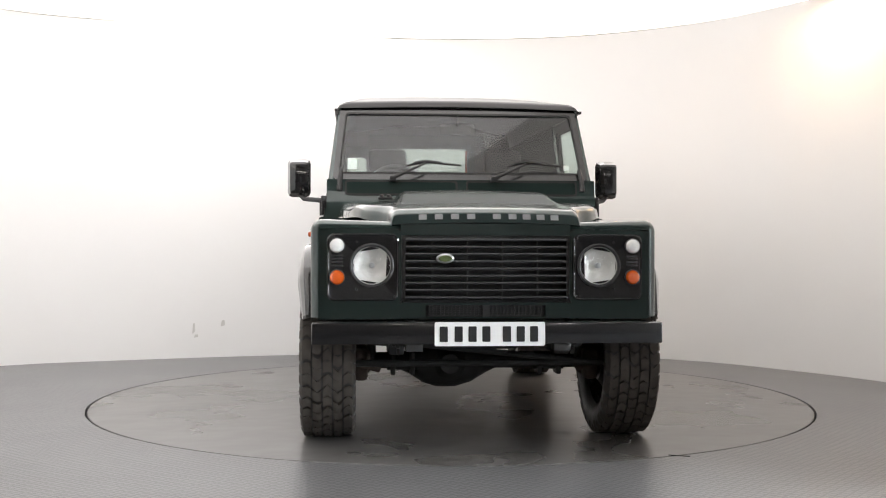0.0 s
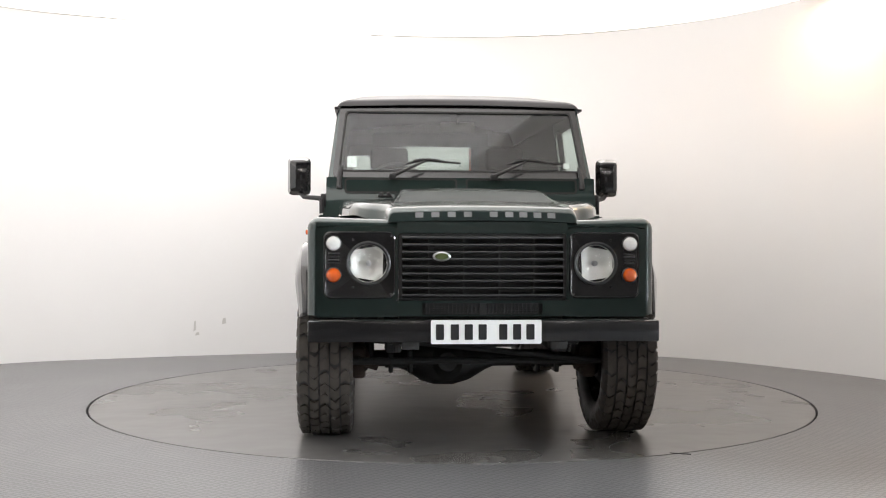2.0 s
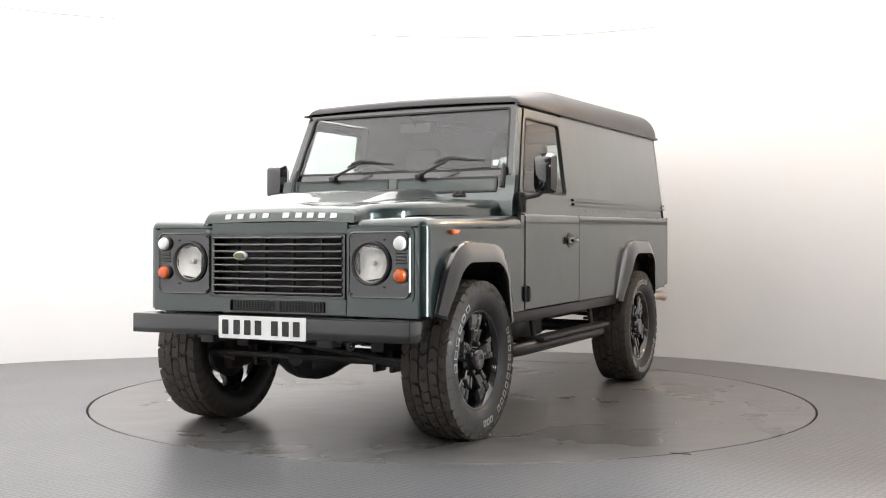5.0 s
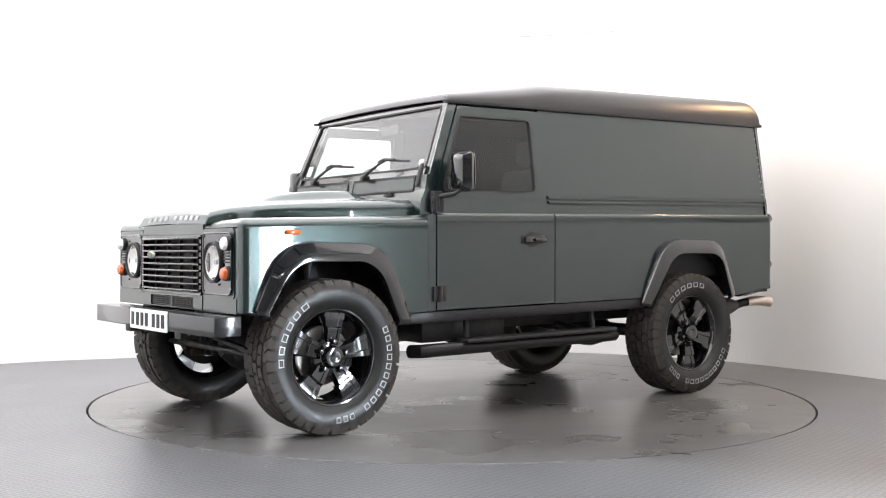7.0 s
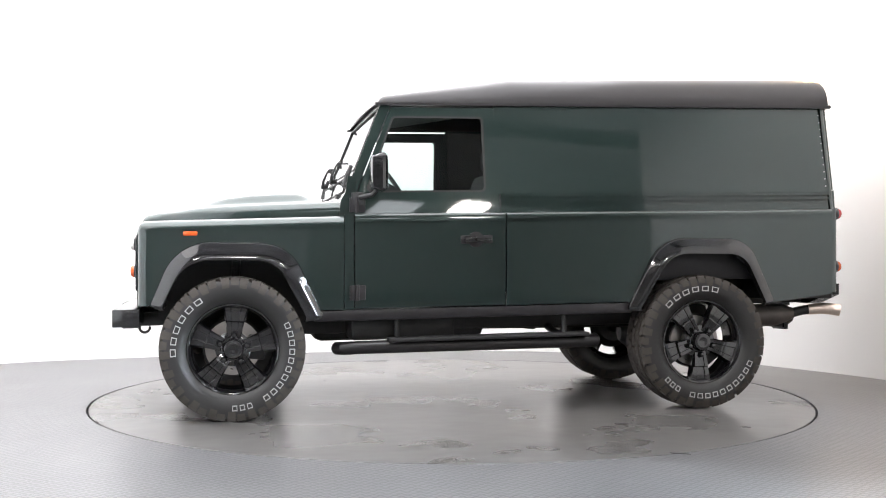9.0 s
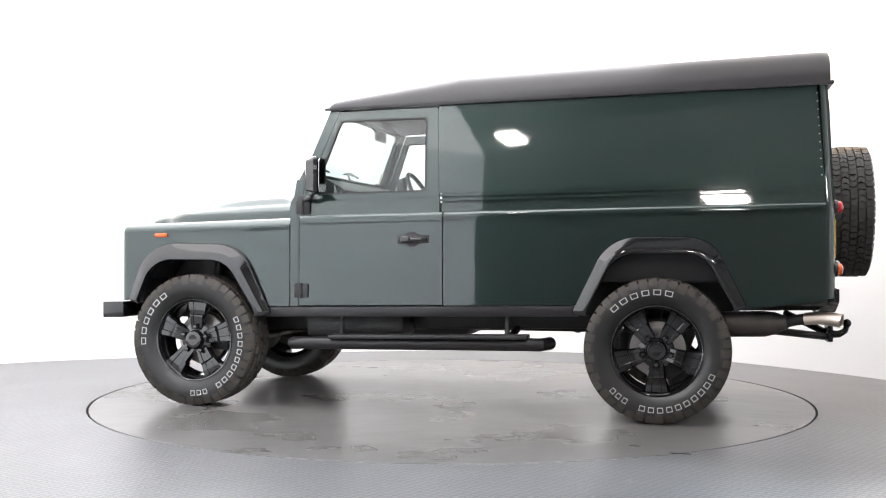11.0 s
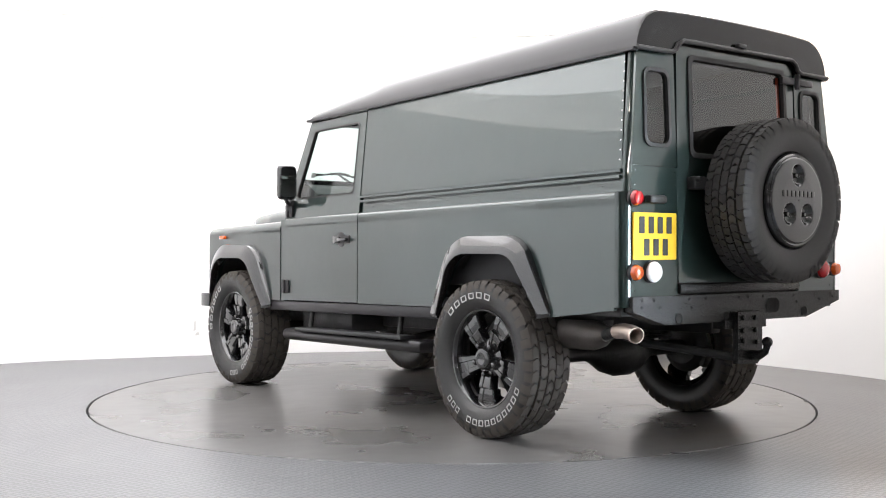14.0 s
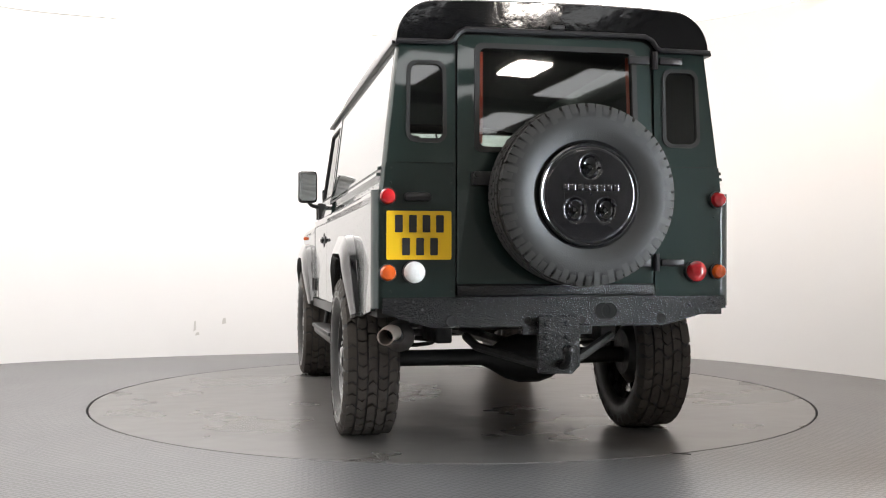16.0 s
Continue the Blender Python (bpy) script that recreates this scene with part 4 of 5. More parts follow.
        tube(bm, [(2.155, y0 + 0.12, 1.492), (2.160, y0 + 0.19, 1.502), (2.150, y0 + 0.28, 1.495)], 0.010, 6)
        body("blade", bm, SEAL, "", wp)


def build_rear():
    XR = -0.928
    def slope(b):
        return XR + max(0, b - 1.28) * 0.045
    def rp(off=0.0):
        return lambda a, b, d: (slope(b) - off + d, a, b)
    for s in (1, -1):
        bm = bmesh.new()
        o = rpoly([(s * 0.468, 1.30), (s * 0.775, 1.30), (s * 0.715, 1.826), (s * 0.468, 1.826)], 0.006)
        i = rpoly([(s * 0.505, 1.388), (s * 0.690, 1.388), (s * 0.682, 1.752), (s * 0.508, 1.752)], 0.045)
        ring(bm, o, i, rp(), 0.02)
        up = body("rear_upper_panel", bm, PAINT, "green rear panel with a small window")
        bm = bmesh.new()
        i2 = rpoly([(s * 0.522, 1.405), (s * 0.673, 1.405), (s * 0.666, 1.735), (s * 0.524, 1.735)], 0.035)
        ring(bm, i, i2, rp(0.008), 0.026)
        body("window_seal", bm, SEAL, "black window seal", up)
        bm = bmesh.new()
        bm.faces.new([bm.verts.new(rp(-0.006)(a, b, 0)) for a, b in i2])
        g = body("window_pane", bm, GLASS_DARK, "small tinted rear pane", up)
        g.visible_shadow = False
        bm = bmesh.new()
        plate(bm, [(s * 0.468, 0.70), (s * 0.79, 0.70), (s * 0.79, 1.17), (s * 0.778, 1.2975), (s * 0.468, 1.2975)], rp(0.004), 0.02)
        low = body("rear_lower_panel", bm, PAINT, "green lower rear panel")
        bm = bmesh.new()
        box(bm, XR + 0.024, XR + 0.034, s * 0.46, s * 0.765, 1.275, 1.325)
        body("seam_backing", bm, SEAL, "", low)
        for z in (0.735, 0.90, 1.07, 1.21, 1.275):
            for y in (0.485, 0.755):
                bm = bmesh.new()
                lathe(bm, [(0.005, 0), (0.004, 0.003), (0, 0.004)], 8, pose(rp(0.004)(0, z, 0)[0], s * y, z, 0, 0, 90))
                body("rivet", bm, PAINT, "", low)
    # back door
    bm = bmesh.new()
    o = rpoly([(-0.458, 0.765), (0.462, 0.765), (0.455, 1.872), (-0.45, 1.872)], [0.01, 0.01, 0.05, 0.05], 6)
    i = rpoly([(-0.385, 1.35), (0.385, 1.35), (0.378, 1.838), (-0.378, 1.838)], 0.035, 6)
    ring(bm, o, i, rp(0.006), 0.03)
    door = body("back_door", bm, PAINT, "green back door with a large window")
    bm = bmesh.new()
    i2 = rpoly([(-0.362, 1.374), (0.362, 1.374), (0.355, 1.815), (-0.355, 1.815)], 0.028, 6)
    ring(bm, i, i2, rp(0.014), 0.03)
    body("window_seal", bm, SEAL, "black window seal", door)
    bm = bmesh.new()
    bm.faces.new([bm.verts.new(rp(-0.004)(a, b, 0)) for a, b in i2])
    g = body("window_pane", bm, GLASS_DARK, "tinted rear window", door)
    g.visible_shadow = False
    for s in (1, -1):
        bm = bmesh.new()
        plate(bm, [(s * 0.342, 1.39), (s * 0.356, 1.39), (s * 0.350, 1.80), (s * 0.336, 1.80)], rp(-0.010), 0.008)
        body("red_edge", bm, REDTRIM, "red trim inside the rear glass", door)
    bm = bmesh.new()
    box(bm, XR - 0.02, XR + 0.02, -0.458, 0.462, 0.715, 0.760, 0.003)
    body("door_sill_plate", bm, HAMMER, "black sill plate", door)
    for z in (1.785, 0.86):
        bm = bmesh.new()
        x = slope(z) - 0.006
        box(bm, x - 0.02, x, -0.44, -0.34, z - 0.018, z + 0.018, 0.004)
        box(bm, x - 0.02, x, -0.60, -0.49, z - 0.016, z + 0.016, 0.004)
        tube(bm, [(x - 0.02, -0.465, z - 0.04), (x - 0.02, -0.465, z + 0.04)], 0.014, 10)
        body("hinge", bm, SATIN, "black hinge", door)
    bm = bmesh.new()
    box(bm, XR - 0.05, XR, 0.31, 0.40, 1.20, 1.26, 0.008)
    tube(bm, [(XR - 0.05, 0.385, 1.245), (XR - 0.075, 0.385, 1.245)], 0.014, 10)
    body("latch", bm, PLASTIC, "black door latch", door)

    bm = bmesh.new()
    ring(bm, rrect(-0.50, 0.50, 0.72, 1.93, 0.02), rrect(-0.42, 0.42, 0.82, 1.845, 0.05), rp(-0.032), 0.012)
    body("door_rubber", bm, SEAL, "black rubber seal behind the back door", door)
    # crossmember; near-black discs on its face stand for the shade in its holes
    bm = bmesh.new()
    plate(bm, [(0.795, 0.708), (-0.80, 0.708), (-0.80, 0.655), (-0.50, 0.575), (0.58, 0.575), (0.795, 0.640)], lambda a, b, d: (-0.958 + d, a, b), 0.09)
    xm = body("rear_crossmember", bm, HAMMER, "textured black rear crossmember with dark discs for holes")
    for y, z, r in ((0.49, 0.602, 0.020), (0.145, 0.604, 0.014), (-0.105, 0.604, 0.014), (-0.485, 0.606, 0.020), (-0.235, 0.643, 0.034), (-0.205, 0.643, 0.034)):
        bm = bmesh.new()
        lathe(bm, [(r + 0.004, 0.0), (r + 0.003, 0.003), (r, 0.002), (r * 0.95, 0.0008), (0, 0.0008)], 20, pose(-0.9585, y, z, 0, 0, 90))
        body("hole", bm, PITM, "", xm)
    for k, (y, z) in enumerate([(0.74, 0.69), (0.74, 0.66), (0.66, 0.69), (0.62, 0.655), (0.42, 0.69), (0.40, 0.65), (0.05, 0.69), (-0.02, 0.69), (-0.40, 0.69), (-0.42, 0.655), (-0.58, 0.69), (-0.62, 0.665), (-0.72, 0.69), (-0.74, 0.675), (0.30, 0.69), (-0.14, 0.69)]):
        bm = bmesh.new()
        lathe(bm, [(0.006, 0.0), (0.006, 0.0012), (0, 0.0012)], 8, pose(-0.9585, y, z, 0, 0, 90))
        body("bolt_hole_disc", bm, PITM, "", xm)
    # tow hitch
    bm = bmesh.new()
    plate(bm, rpoly([(0.104, 0.37), (0.104, 0.62), (-0.085, 0.62), (-0.085, 0.40), (-0.05, 0.365)], 0.006, 3), lambda a, b, d: (-0.995 + d, a, b), 0.03)
    box(bm, -0.97, -0.90, 0.10, 0.17, 0.54, 0.58)
    box(bm, -0.97, -0.90, -0.15, -0.08, 0.54, 0.58)
    hitch = body("tow_hitch", bm, HAMMER, "black drop-plate tow hitch")
    for y, z in ((0.065, 0.59), (-0.03, 0.59), (0.065, 0.53), (-0.03, 0.53), (0.065, 0.48), (-0.04, 0.47)):
        bm = bmesh.new()
        lathe(bm, [(0.013, 0), (0.013, 0.01), (0, 0.012)], 6, pose(-0.995, y, z, 0, 0, 90))
        body("bolt", bm, HAMMER, "", hitch)
    bm = bmesh.new()
    tube(bm, [(-0.99, 0.0, 0.41), (-1.04, 0.0, 0.41), (-1.075, 0.0, 0.43), (-1.085, 0.0, 0.46)], [0.025, 0.022, 0.018, 0.016], 10)
    bmesh.ops.create_uvsphere(bm, u_segments=14, v_segments=10, radius=0.026, matrix=pose(-1.085, 0.0, 0.475))
    body("tow_ball", bm, HAMMER, "", hitch)
    bm = bmesh.new()
    tube(bm, [(-0.96, 0.07, 0.40), (-0.55, 0.28, 0.46), (-0.40, 0.30, 0.50)], 0.022, 8)
    tube(bm, [(-0.96, -0.07, 0.42), (-0.75, -0.32, 0.52)], 0.022, 8)
    body("stay", bm, CHASSIS, "", hitch)
    # lamps
    for nm, y, z, m, r, lab in (("tail_lamp", 0.772, 1.149, RED, 0.035, "red round tail lamp"), ("indicator", 0.770, 0.816, ORANGE, 0.035, "orange round indicator"), ("reversing_lamp", 0.655, 0.818, CLEAR, 0.047, "clear round reversing lamp"),
                              ("tail_lamp", -0.768, 1.150, RED, 0.035, "red round tail lamp"), ("indicator", -0.770, 0.819, ORANGE, 0.033, "orange round indicator"), ("fog_lamp", -0.660, 0.820, RED, 0.047, "red round fog lamp")):
        bm = bmesh.new()
        x = slope(z) - 0.005
        lathe(bm, [(r + 0.004, 0), (r + 0.004, 0.016), (r, 0.018), (r, 0)], 28, pose(x, y, z, 0, 0, 90), True)
        lp = body(nm, bm, PLASTIC, lab)
        bm = bmesh.new()
        lathe(bm, [(r, 0.0), (r, 0.028), (r * 0.8, 0.040), (r * 0.4, 0.046), (0, 0.047)], 28, pose(x, y, z, 0, 0, 90))
        body("lens", bm, m, "", lp)
    bm = bmesh.new()
    box(bm, XR - 0.05, XR - 0.003, 0.585, 0.70, 1.127, 1.165, 0.014)
    body("plate_lamp", bm, PLASTIC, "black number plate lamp")
    bm = bmesh.new()
    plate(bm, rrect(0.488, 0.776, 0.873, 1.086, 0.008), rp(0.014), 0.008)
    pl = body("rear_number_plate", bm, PLATE_Y, "yellow square number plate with plain dark bars")
    for y, z in ((0.722, 1.03), (0.66, 1.03), (0.60, 1.03), (0.54, 1.03), (0.69, 0.93), (0.628, 0.93), (0.566, 0.93)):
        bm = bmesh.new()
        plate(bm, rrect(y - 0.017, y + 0.017, z - 0.038, z + 0.038, 0.004), rp(0.0165), 0.003)
        body("plate_bar", bm, INK, "", pl)
    # exhaust
    bm = bmesh.new()
    tube(bm, [(-0.30, 0.62, 0.51), (-0.58, 0.66, 0.515), (-0.64, 0.67, 0.52), (-0.70, 0.69, 0.525)], [0.072, 0.072, 0.06, 0.034], 20)
    ex = body("exhaust", bm, SILENCER, "dull steel exhaust silencer and tailpipe")
    bm = bmesh.new()
    tube(bm, [(-0.67, 0.685, 0.52), (-0.75, 0.705, 0.54), (-0.80, 0.722, 0.547)], 0.030, 14)
    body("down_pipe", bm, CHASSIS, "dull dark pipe", ex)
    bm = bmesh.new()
    tube(bm, [(-0.79, 0.718, 0.546), (-0.86, 0.745, 0.552), (-0.92, 0.765, 0.548), (-0.97, 0.785, 0.538)], [0.034, 0.035, 0.036, 0.037], 18, cap=False)
    thick(bm, 0.003)
    body("tailpipe", bm, EXHAUST, "bright heat-tinted tailpipe", ex)
    # spare wheel
    sp = part("spare_wheel", tyre_mesh(0.395, 0.235, 0.222), SPARE, car, "spare wheel with a black hard cover", SHIFT @ pose(-1.085, -0.058, 1.195, 0, 0, 90))
    tagged(part("tread", tread_mesh(0.395, 0.235, 64, 5), TREADB, sp, "fine tread blocks"), kind="stuff")
    bm = bmesh.new()
    pits = ((0.0, 0.118), (-0.068, -0.066), (0.068, -0.066))
    def dish(r, a):
        x, z = r * math.cos(a), r * math.sin(a)
        y = float(np.interp(r, [0, 0.12, 0.198, 0.206, 0.214, 0.222, 0.226], [0.133, 0.132, 0.127, 0.119, 0.122, 0.114, 0.085]))
        for px, pz in pits:
            q = math.hypot((x - px) * 1.15, z - pz) / 0.052
            if q < 1:
                y -= 0.034 * (1 - q * q) ** 0.6
        return Vector((x, y, z))
    rim_r = spread(0.004, 0.19, 34) + [0.198, 0.203, 0.206, 0.210, 0.214, 0.219, 0.222, 0.226]
    turn = [2 * math.pi * k / 96 for k in range(97)]
    grid(bm, rim_r, turn, dish)
    bmesh.ops.remove_doubles(bm, verts=bm.verts, dist=0.0004)
    cover = part("cover", bm, GLOSS, sp, "gloss black moulded spare wheel cover", None, 50)
    for a, b in pits:
        bm = bmesh.new()
        lathe(bm, [(0.013, 0.09), (0.013, 0.116), (0.009, 0.121), (0, 0.122)], 6, pose(a, 0, b))
        part("wheel_nut", bm, GLOSS, cover)
    for k in range(8):
        bm = bmesh.new()
        box(bm, -0.124 + k * 0.032, -0.100 + k * 0.032, 0.128, 0.1355, 0.016, 0.044, 0.002)
        part("lettering_bar", bm, GLOSS, cover)
    bm = bmesh.new()
    box(bm, -1.02, -0.92, -0.13, 0.05, 1.08, 1.22, 0.01)
    body("spare_carrier", bm, PLASTIC, "black spare wheel carrier")


def tyre_mesh(R, W, rim):
    """A tyre about the y axis, outer face towards +y."""
    bm = bmesh.new()
    h = W / 2
    prof = [(rim, -h * 0.72), (rim + 0.012, -h * 0.86), (rim + (R - rim) * 0.35, -h * 1.0), (rim + (R - rim) * 0.62, -h * 1.02), (R - 0.030, -h * 0.97), (R - 0.019, -h * 0.88), (R - 0.016, -h * 0.5), (R - 0.016, 0), (R - 0.016, h * 0.5), (R - 0.019, h * 0.88), (R - 0.030, h * 0.97), (rim + (R - rim) * 0.62, h * 1.02), (rim + (R - rim) * 0.35, h * 1.0), (rim + 0.012, h * 0.86), (rim, h * 0.72)]
    lathe(bm, prof, 96)
    return bm


def tread_mesh(R, W, count, rows, chunky=True):
    """The tread blocks that stand on such a tyre."""
    bm = bmesh.new()
    h = W / 2
    w = W * 0.94 / rows
    rng = random.Random(count)
    for q in range(count):
        for r in range(rows):
            a0 = 2 * math.pi * (q + (0.5 if r % 2 else 0)) / count
            da = 2 * math.pi / count * (0.425 if chunky else 0.44)
            y = -W * 0.47 + w * (r + 0.5)
            hw = w * 0.42
            wob = rng.uniform(0.5, 1.6)
            a0 += rng.uniform(-0.10, 0.10) * 2 * math.pi / count
            skew = da * 0.26 * wob * (1 if r % 2 else -1)
            side = r in (0, rows - 1)
            top = R - (0.005 if side else 0.0)
            lo, hi = R - 0.024, top
            V = []
            for rad in (lo, hi):
                for yy, sk in ((-hw, -skew), (-hw * 0.1, skew * 1.1), (hw, -skew)):
                    for e in (-da, da):
                        a = a0 + e + sk
                        V.append(bm.verts.new((rad * math.cos(a), y + yy, rad * math.sin(a))))
            n = 6
            for i, j, k, l in ((0, 1, 7, 6), (4, 5, 11, 10), (0, 2, 8, 6), (2, 4, 10, 8), (1, 3, 9, 7), (3, 5, 11, 9), (6, 7, 9, 8), (8, 9, 11, 10)):
                bm.faces.new((V[i], V[j], V[k], V[l]))
            if side and chunky:
                # shoulder lug down the sidewall
                o = 1 if r else -1
                U = []
                for rad, yy in ((R - 0.006, y + o * hw), (R - 0.030, o * (h * 0.985 + 0.004)), (R - (0.062 if q % 2 else 0.046), o * (h * 1.012 + 0.0035))):
                    for e in (-da * 0.9, da * 0.9):
                        a = a0 + e - skew
                        U.append(bm.verts.new((rad * math.cos(a), yy, rad * math.sin(a))))
                bm.faces.new((U[0], U[1], U[3], U[2]))
                bm.faces.new((U[2], U[3], U[5], U[4]))
    return bm


def build_wheel():
    """One road wheel about its own y axis, outer face towards +y."""
    w = part("wheel", tyre_mesh(0.404, 0.268, 0.250), RUBBER, car, "black five-spoke wheel with chunky tyre")
    tagged(part("tread", tread_mesh(0.404, 0.268, 42, 5), TREAD, w, "chunky worn tread blocks"), kind="stuff")
    # barrel and lip
    bm = bmesh.new()
    lathe(bm, [(0.252, 0.092), (0.256, 0.100), (0.252, 0.106), (0.244, 0.104), (0.232, 0.085), (0.224, 0.03), (0.222, -0.08), (0.250, -0.10)], 72)
    rim = part("rim", bm, GLOSS, w, "gloss black alloy rim")
    for k in range(5):
        bm = bmesh.new()
        # split-faced broad spoke
        sec = [(0.055, 0.040, 0.070), (0.088, 0.043, 0.080), (0.140, 0.050, 0.092), (0.150, 0.051, 0.092), (0.156, 0.056, 0.078), (0.200, 0.066, 0.084), (0.228, 0.073, 0.082), (0.242, 0.076, 0.070)]
        rows = []
        for r, hw, y in sec:
            rows.append([bm.verts.new(p) for p in ((-hw, y - 0.045, r), (-hw, y - 0.010, r), (-hw * 0.84, y + 0.004, r), (-hw * 0.42, y + 0.004, r), (-hw * 0.36, y - 0.001, r), (hw * 0.36, y - 0.001, r), (hw * 0.42, y + 0.004, r), (hw * 0.84, y + 0.004, r), (hw, y - 0.010, r), (hw, y - 0.045, r))])
        for A, B in zip(rows, rows[1:]):
            for q in range(len(A)):
                bm.faces.new((A[q], A[(q + 1) % len(A)], B[(q + 1) % len(A)], B[q]))
        bm.faces.new(rows[0])
        bm.faces.new(list(reversed(rows[-1])))
        bmesh.ops.transform(bm, matrix=pose(0, 0, 0, 0, 72 * k, 0), verts=bm.verts)
        part("spoke", bm, GLOSS, rim)
        bm = bmesh.new()
        lathe(bm, [(0.015, 0.05), (0.015, 0.098), (0.011, 0.106), (0, 0.108)], 12, pose(0.078 * math.sin(radians(72 * k)), 0, 0.078 * math.cos(radians(72 * k))))
        part("wheel_nut", bm, GLOSS, rim)
    bm = bmesh.new()
    lathe(bm, [(0.098, 0.02), (0.098, 0.066), (0.085, 0.072), (0.060, 0.076), (0.056, 0.104), (0.050, 0.114), (0.030, 0.119), (0.024, 0.117), (0, 0.117)], 40)
    part("hub_cap", bm, GLOSS, rim, "gloss black centre cap")
    bm = bmesh.new()
    lathe(bm, [(0.05, -0.01), (0.155, -0.01), (0.155, -0.03), (0.05, -0.03)], 40, None, True)
    part("brake_disc", bm, STEEL, w, "worn steel brake disc")
    bm = bmesh.new()
    lathe(bm, [(0, -0.10), (0.12, -0.10), (0.17, -0.06), (0.16, -0.045), (0, -0.045)], 32)
    box(bm, -0.18, -0.08, -0.07, 0.0, -0.06, 0.08, 0.01)
    part("brake_backing", bm, CHASSIS, w)
    # white raised lettering shown as plain bars on the sidewall
    def bars(a0, a1, count):
        for k in range(count):
            bm = bmesh.new()
            c = radians(a0 + (a1 - a0) * (k + 0.5) / count)
            hw = radians(abs(a1 - a0)) / count * 0.33
            r0, r1 = 0.309, 0.340
            yo = lambda r: 0.1368 + 0.0012
            # outline bar: a frame of four thin strips
            O = [(c - hw, r0), (c + hw, r0), (c + hw, r1), (c - hw, r1)]
            t, u = hw * 0.26, 0.0046
            I = [(c - hw + t, r0 + u), (c + hw - t, r0 + u), (c + hw - t, r1 - u), (c - hw + t, r1 - u)]
            ring(bm, O, I, lambda a, r, d: (r * math.cos(a), yo(r) - d, r * math.sin(a)), 0.006)
            part("lettering_bar", bm, WHITE_RUB, w, "white outlined lettering bar")
    bars(-12, 56, 6)
    bars(148, 236, 10)
    bars(246, 268, 3)
    return w


def build_under():
    for s in (1, -1):
        bm = bmesh.new()
        box(bm, -0.45, 3.05, s * 0.38, s * 0.46, 0.47, 0.60, 0.01)
        box(bm, -0.92, -0.40, s * 0.38, s * 0.46, 0.585, 0.68, 0.01)
        box(bm, 3.04, 3.38, s * 0.385, s * 0.455, 0.545, 0.625, 0.01)
        body("chassis_rail", bm, CHASSIS, "black chassis rail")
    bm = bmesh.new()
    for x in (2.2, 1.5, 0.85):
        box(bm, x - 0.05, x + 0.05, -0.40, 0.40, 0.46, 0.56, 0.01)
    box(bm, 0.55, 2.15, -0.78, 0.78, 0.585, 0.62)
    box(bm, -0.90, 0.55, -0.50, 0.50, 0.70, 0.74)
    box(bm, 1.5, 2.12, 0.42, 0.70, 0.44, 0.585, 0.02)
    box(bm, 0.6, 1.3, -0.72, -0.42, 0.44, 0.585, 0.02)
    body("floor_pan", bm, CHASSIS, "dark underbody")
    bm = bmesh.new()
    tube(bm, [(0.05, 0.0, 0.44), (1.3, 0.08, 0.47)], 0.03, 10)
    tube(bm, [(2.75, -0.12, 0.44), (1.7, -0.1, 0.47)], 0.03, 10)
    box(bm, 1.2, 2.3, -0.20, 0.22, 0.40, 0.62, 0.05)
    box(bm, 2.3, 3.1, -0.22, 0.22, 0.50, 0.95, 0.04)
    body("drivetrain", bm, CHASSIS, "dark engine and gearbox casing")
    for nm, x, dy in (("front_axle", 2.794, -0.14), ("rear_axle", 0.0, -0.12)):
        bm = bmesh.new()
        tube(bm, [(x, q, 0.390 - 0.008 * (r > 0.05)) for q, r in ((-0.70, 0.042), (dy - 0.26, 0.044), (dy - 0.20, 0.062), (dy - 0.13, 0.110), (dy - 0.06, 0.132), (dy + 0.04, 0.132), (dy + 0.12, 0.108), (dy + 0.20, 0.058), (dy + 0.25, 0.044), (0.70, 0.042))],
             [0.042, 0.044, 0.062, 0.110, 0.132, 0.132, 0.108, 0.058, 0.044, 0.042], 20)
        tube(bm, [(x + 0.10, dy, 0.385), (x + 0.16, dy, 0.385)], [0.10, 0.05], 14)
        ax = part(nm, bm, CHASSIS, car, "black beam axle with a round differential", SHIFT)
        for s in (1, -1):
            bm = bmesh.new()
            n = 7
            tube(bm, [(x + 0.07 * math.cos(a), s * 0.46 + 0.07 * math.sin(a), 0.45 + a / (2 * math.pi * n) * 0.25) for a in spread(0, 2 * math.pi * n, n * 14)], 0.011, 6)
            part("coil_spring", bm, CHASSIS, ax)
            bm = bmesh.new()
            tube(bm, [(x + 0.02, s * 0.54, 0.40), (x - 0.02, s * 0.55, 0.90)], 0.026, 10)
            part("damper", bm, CHASSIS, ax)
            if nm == "front_axle":
                bm = bmesh.new()
                for q in (0.33, 0.43):
                    box(bm, x + 0.02, x + 0.13, s * (q - 0.012), s * (q + 0.012), 0.325, 0.44, 0.006)
                tube(bm, [(x + 0.09, s * 0.30, 0.365), (x + 0.09, s * 0.46, 0.365)], 0.016, 8)
                part("arm_bracket", bm, CHASSIS, ax)
                bm = bmesh.new()
                box(bm, x + 0.05, x + 0.16, s * 0.56, s * 0.63, 0.30, 0.46, 0.02)
                tube(bm, [(x + 0.20, s * 0.50, 0.37), (x + 0.22, s * 0.60, 0.40)], 0.024, 10)
                part("steering_knuckle", bm, RUST, ax, "brown rusty steering knuckle")
                bm = bmesh.new()
                bmesh.ops.create_uvsphere(bm, u_segments=16, v_segments=12, radius=0.095, matrix=pose(x, s * 0.62, 0.393))
                part("swivel_housing", bm, RUST, ax, "rusty swivel housing")
    bm = bmesh.new()
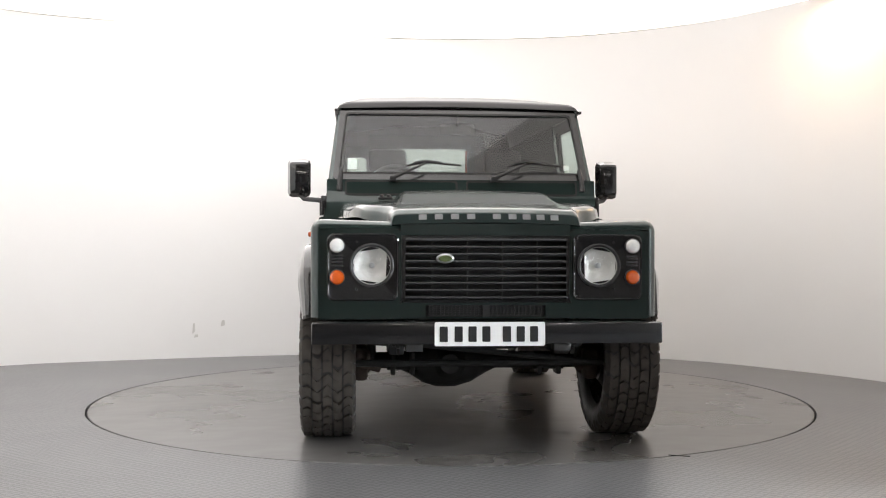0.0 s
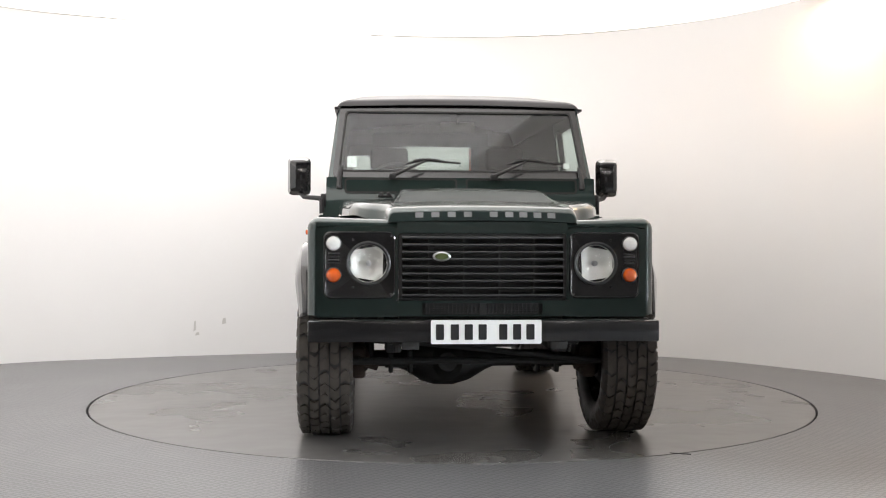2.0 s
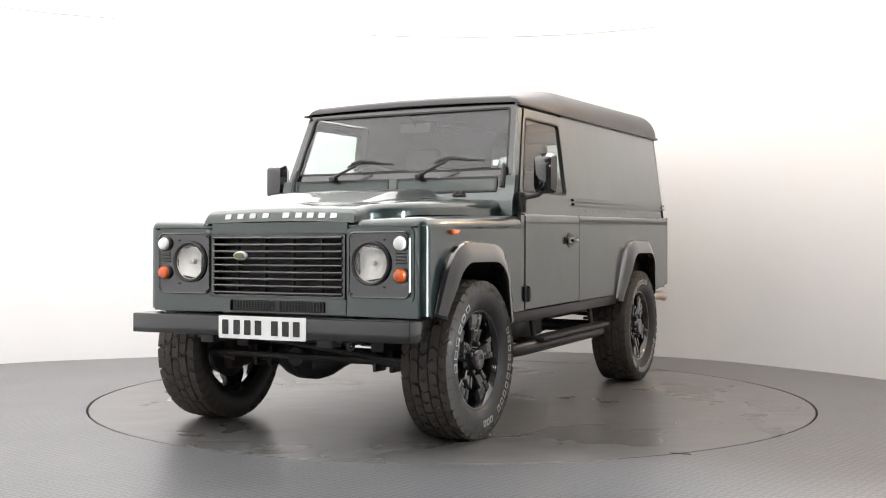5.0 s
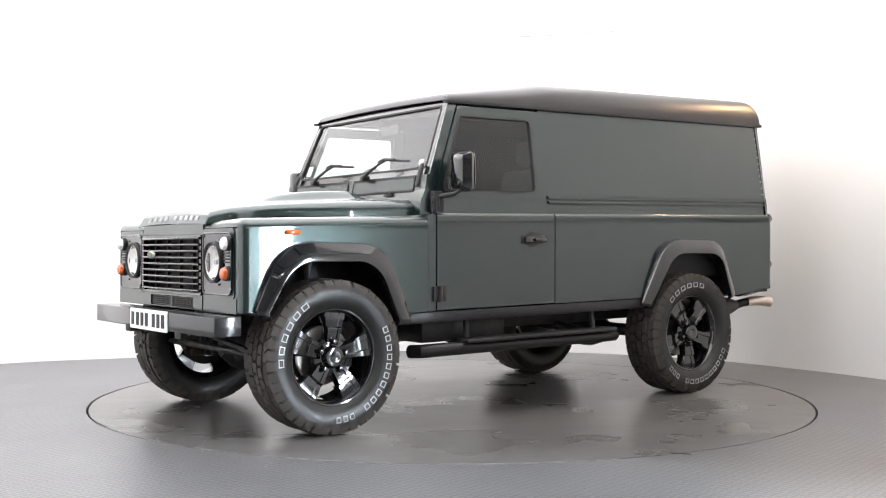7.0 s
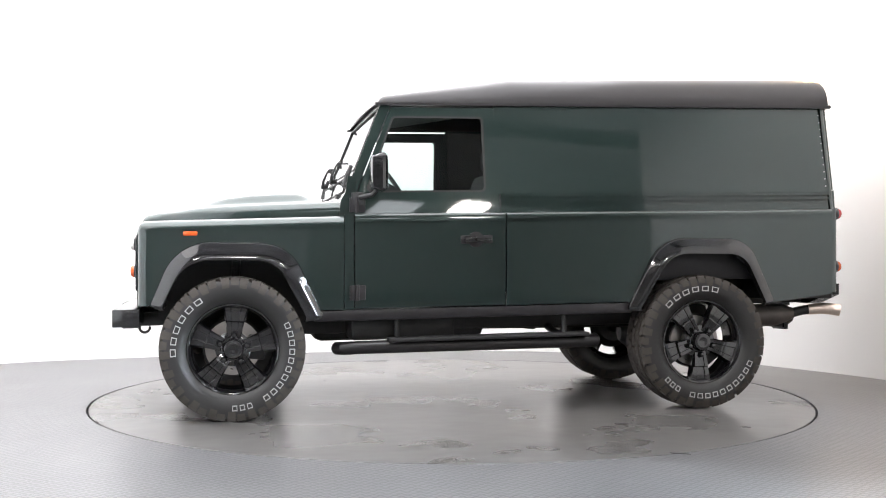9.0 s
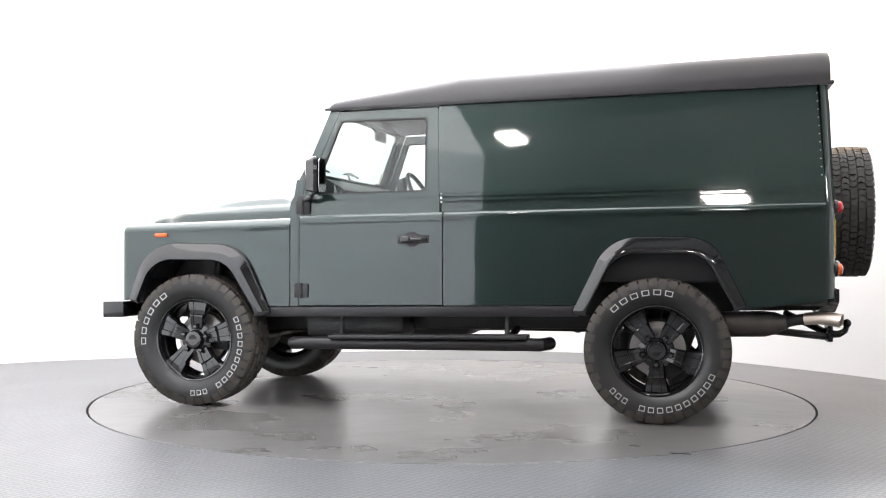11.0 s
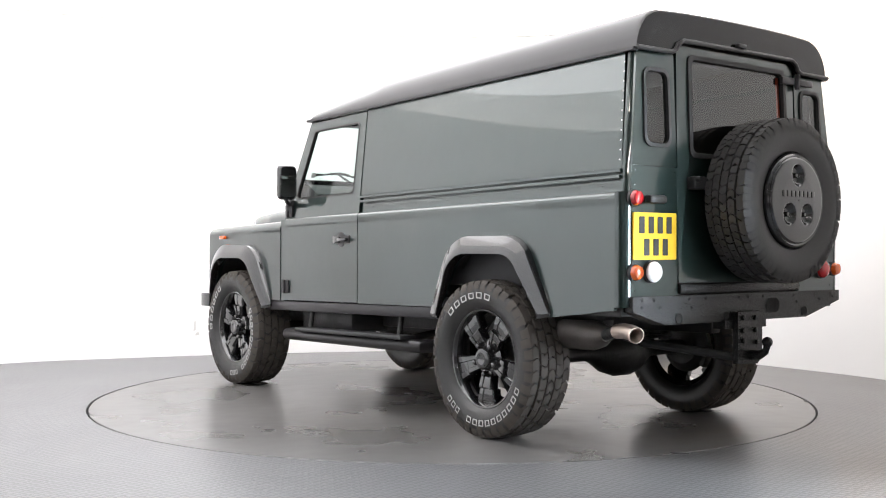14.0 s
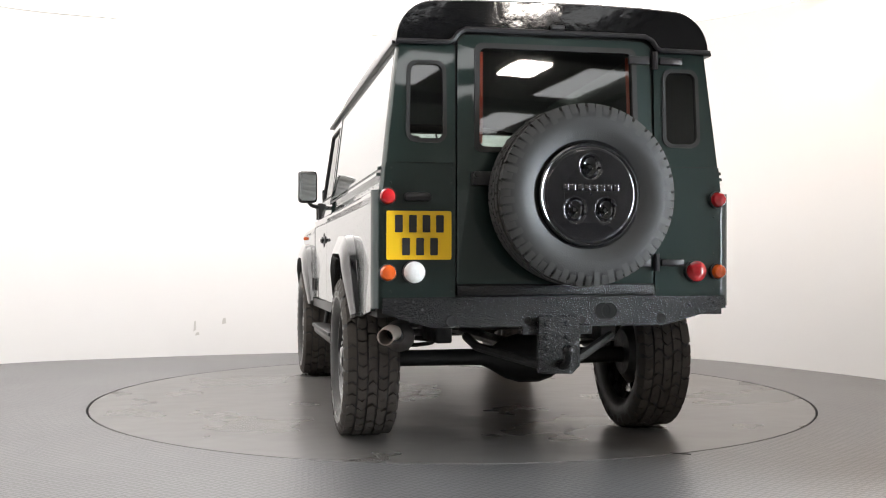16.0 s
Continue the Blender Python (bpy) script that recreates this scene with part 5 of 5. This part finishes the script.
    tube(bm, [(3.05, -0.66, 0.40), (3.05, 0.64, 0.40)], 0.018, 10)
    tube(bm, [(2.60, -0.60, 0.38), (2.60, 0.60, 0.38)], 0.018, 10)
    tube(bm, [(3.06, 0.60, 0.40), (3.06, -0.36, 0.50)], 0.016, 10)
    part("steering_rod", bm, CHASSIS, car, "black steering rods", SHIFT)


def build_cabin():
    bm = bmesh.new()
    P = [(2.10, 1.40), (1.98, 1.40), (1.86, 1.33), (1.84, 1.20), (1.95, 1.02), (2.10, 1.0)]
    rows = [[bm.verts.new((x, y, z)) for x, z in P] for y in (-0.74, 0.74)]
    for k in range(len(P)):
        bm.faces.new((rows[0][k], rows[0][(k + 1) % len(P)], rows[1][(k + 1) % len(P)], rows[1][k]))
    bm.faces.new(rows[0])
    bm.faces.new(list(reversed(rows[1])))
    dash = body("dashboard", bm, CABIN, "dark dashboard")
    bm = bmesh.new()
    tube(bm, [(1.68 + 0.09 * math.sin(a), -0.37 + 0.19 * math.cos(a), 1.33 + 0.165 * math.sin(a)) for a in spread(0, 2 * math.pi, 32)], 0.015, 8)
    tube(bm, [(1.69, -0.37, 1.33), (1.90, -0.37, 1.22)], 0.03, 10)
    tube(bm, [(1.68, -0.55, 1.33), (1.70, -0.19, 1.33)], 0.018, 8)
    body("steering_wheel", bm, CABIN, "dark steering wheel")
    for y in (-0.40, 0.40):
        bm = bmesh.new()
        box(bm, 1.15, 1.66, y - 0.24, y + 0.24, 0.86, 1.0, 0.04)
        seat = body("front_seat", bm, SEATM, "dark cloth front seat")
        bm = bmesh.new()
        box(bm, 1.08, 1.20, y - 0.23, y + 0.23, 0.98, 1.48, 0.045)
        for v in bm.verts:
            v.co.x -= (v.co.z - 0.98) * 0.22
        body("backrest", bm, SEATM, "", seat)
        bm = bmesh.new()
        box(bm, 0.96, 1.06, y - 0.13, y + 0.13, 1.50, 1.66, 0.035)
        tube(bm, [(1.01, y - 0.05, 1.44), (1.01, y - 0.05, 1.54)], 0.007, 6)
        tube(bm, [(1.01, y + 0.05, 1.44), (1.01, y + 0.05, 1.54)], 0.007, 6)
        body("headrest", bm, SEATM, "", seat)
    bm = bmesh.new()
    box(bm, 1.86, 1.875, -0.11, 0.11, 1.69, 1.755, 0.015)
    tube(bm, [(1.875, 0, 1.74), (1.93, 0, 1.79)], 0.008, 6)
    body("interior_mirror", bm, CABIN, "dark rear-view mirror")
    for s in (1, -1):
        bm = bmesh.new()
        box(bm, -0.85, 1.0, s * 0.50, s * 0.76, 0.75, 1.02, 0.02)
        body("load_bay_box", bm, CABIN, "dark load bay wheel box")
        bm = bmesh.new()
        plate(bm, [(1.24, 1.19), (1.26, 1.80), (-0.82, 1.80), (-0.86, 1.19)], up_put(s, -0.024), 0.006)
        body("side_lining", bm, CABIN, "dark load bay lining")
    # the +y patch paints light seen through the side window; -y is a sticker
    for a0, a1, b1 in ((0.62, 0.655, 1.49), (-0.67, -0.615, 1.525)):
        bm = bmesh.new()
        plate(bm, rrect(a0, a1, 1.458, b1, 0.006), lambda a, b, d: (2.086 - (b - 1.46) * 0.40 - d, a, b), 0.002)
        body("screen_sticker_and_light", bm, PLATE_W, "small white windscreen patch, a sticker and painted side-window light")


build_sides()
build_roof()
build_front()
build_under()
build_cabin()
build_rear()
wheel = build_wheel()
wheel.matrix_basis = SHIFT @ pose(2.794, 0.76, 0.404, 0, -4, 0)
for x, y, spin, turn in ((0.0, 0.76, -52, 0), (2.794, -0.76, 50, 180), (0.0, -0.76, 200, 180)):
    other = copy_thing(wheel, SHIFT @ pose(x, y, 0.404, 0, 0, turn) @ pose(0, 0, 0, 0, spin, 0))
    for piece in other.children:
        if piece.name.startswith("rim"):
            piece.matrix_basis = pose(0, 0, 0, 0, 16, 0)


def motions():
    turns = [(0.0, -5.17), (1.4, -5.17), (1.7, -5.05), (2.0, -4.55), (2.25, -3.6), (2.5, -2.25), (3.0, 1.68), (3.5, 7.08), (4.0, 13.4), (4.5, 19.95), (5.0, 26.5), (5.5, 33.1),
             (6.5, 46.1), (7.5, 59.1), (8.5, 71.8), (9.0, 78.1), (10.0, 91.0), (11.0, 103.8), (12.0, 116.5), (13.0, 129.3), (14.0, 142.2), (15.0, 155.2), (16.0, 168.17)]
    for thing in (car, turntable):
        walk(thing, [(t, pose(0, 0, 0, 0, 0, -90 - a)) for t, a in turns])


motions()
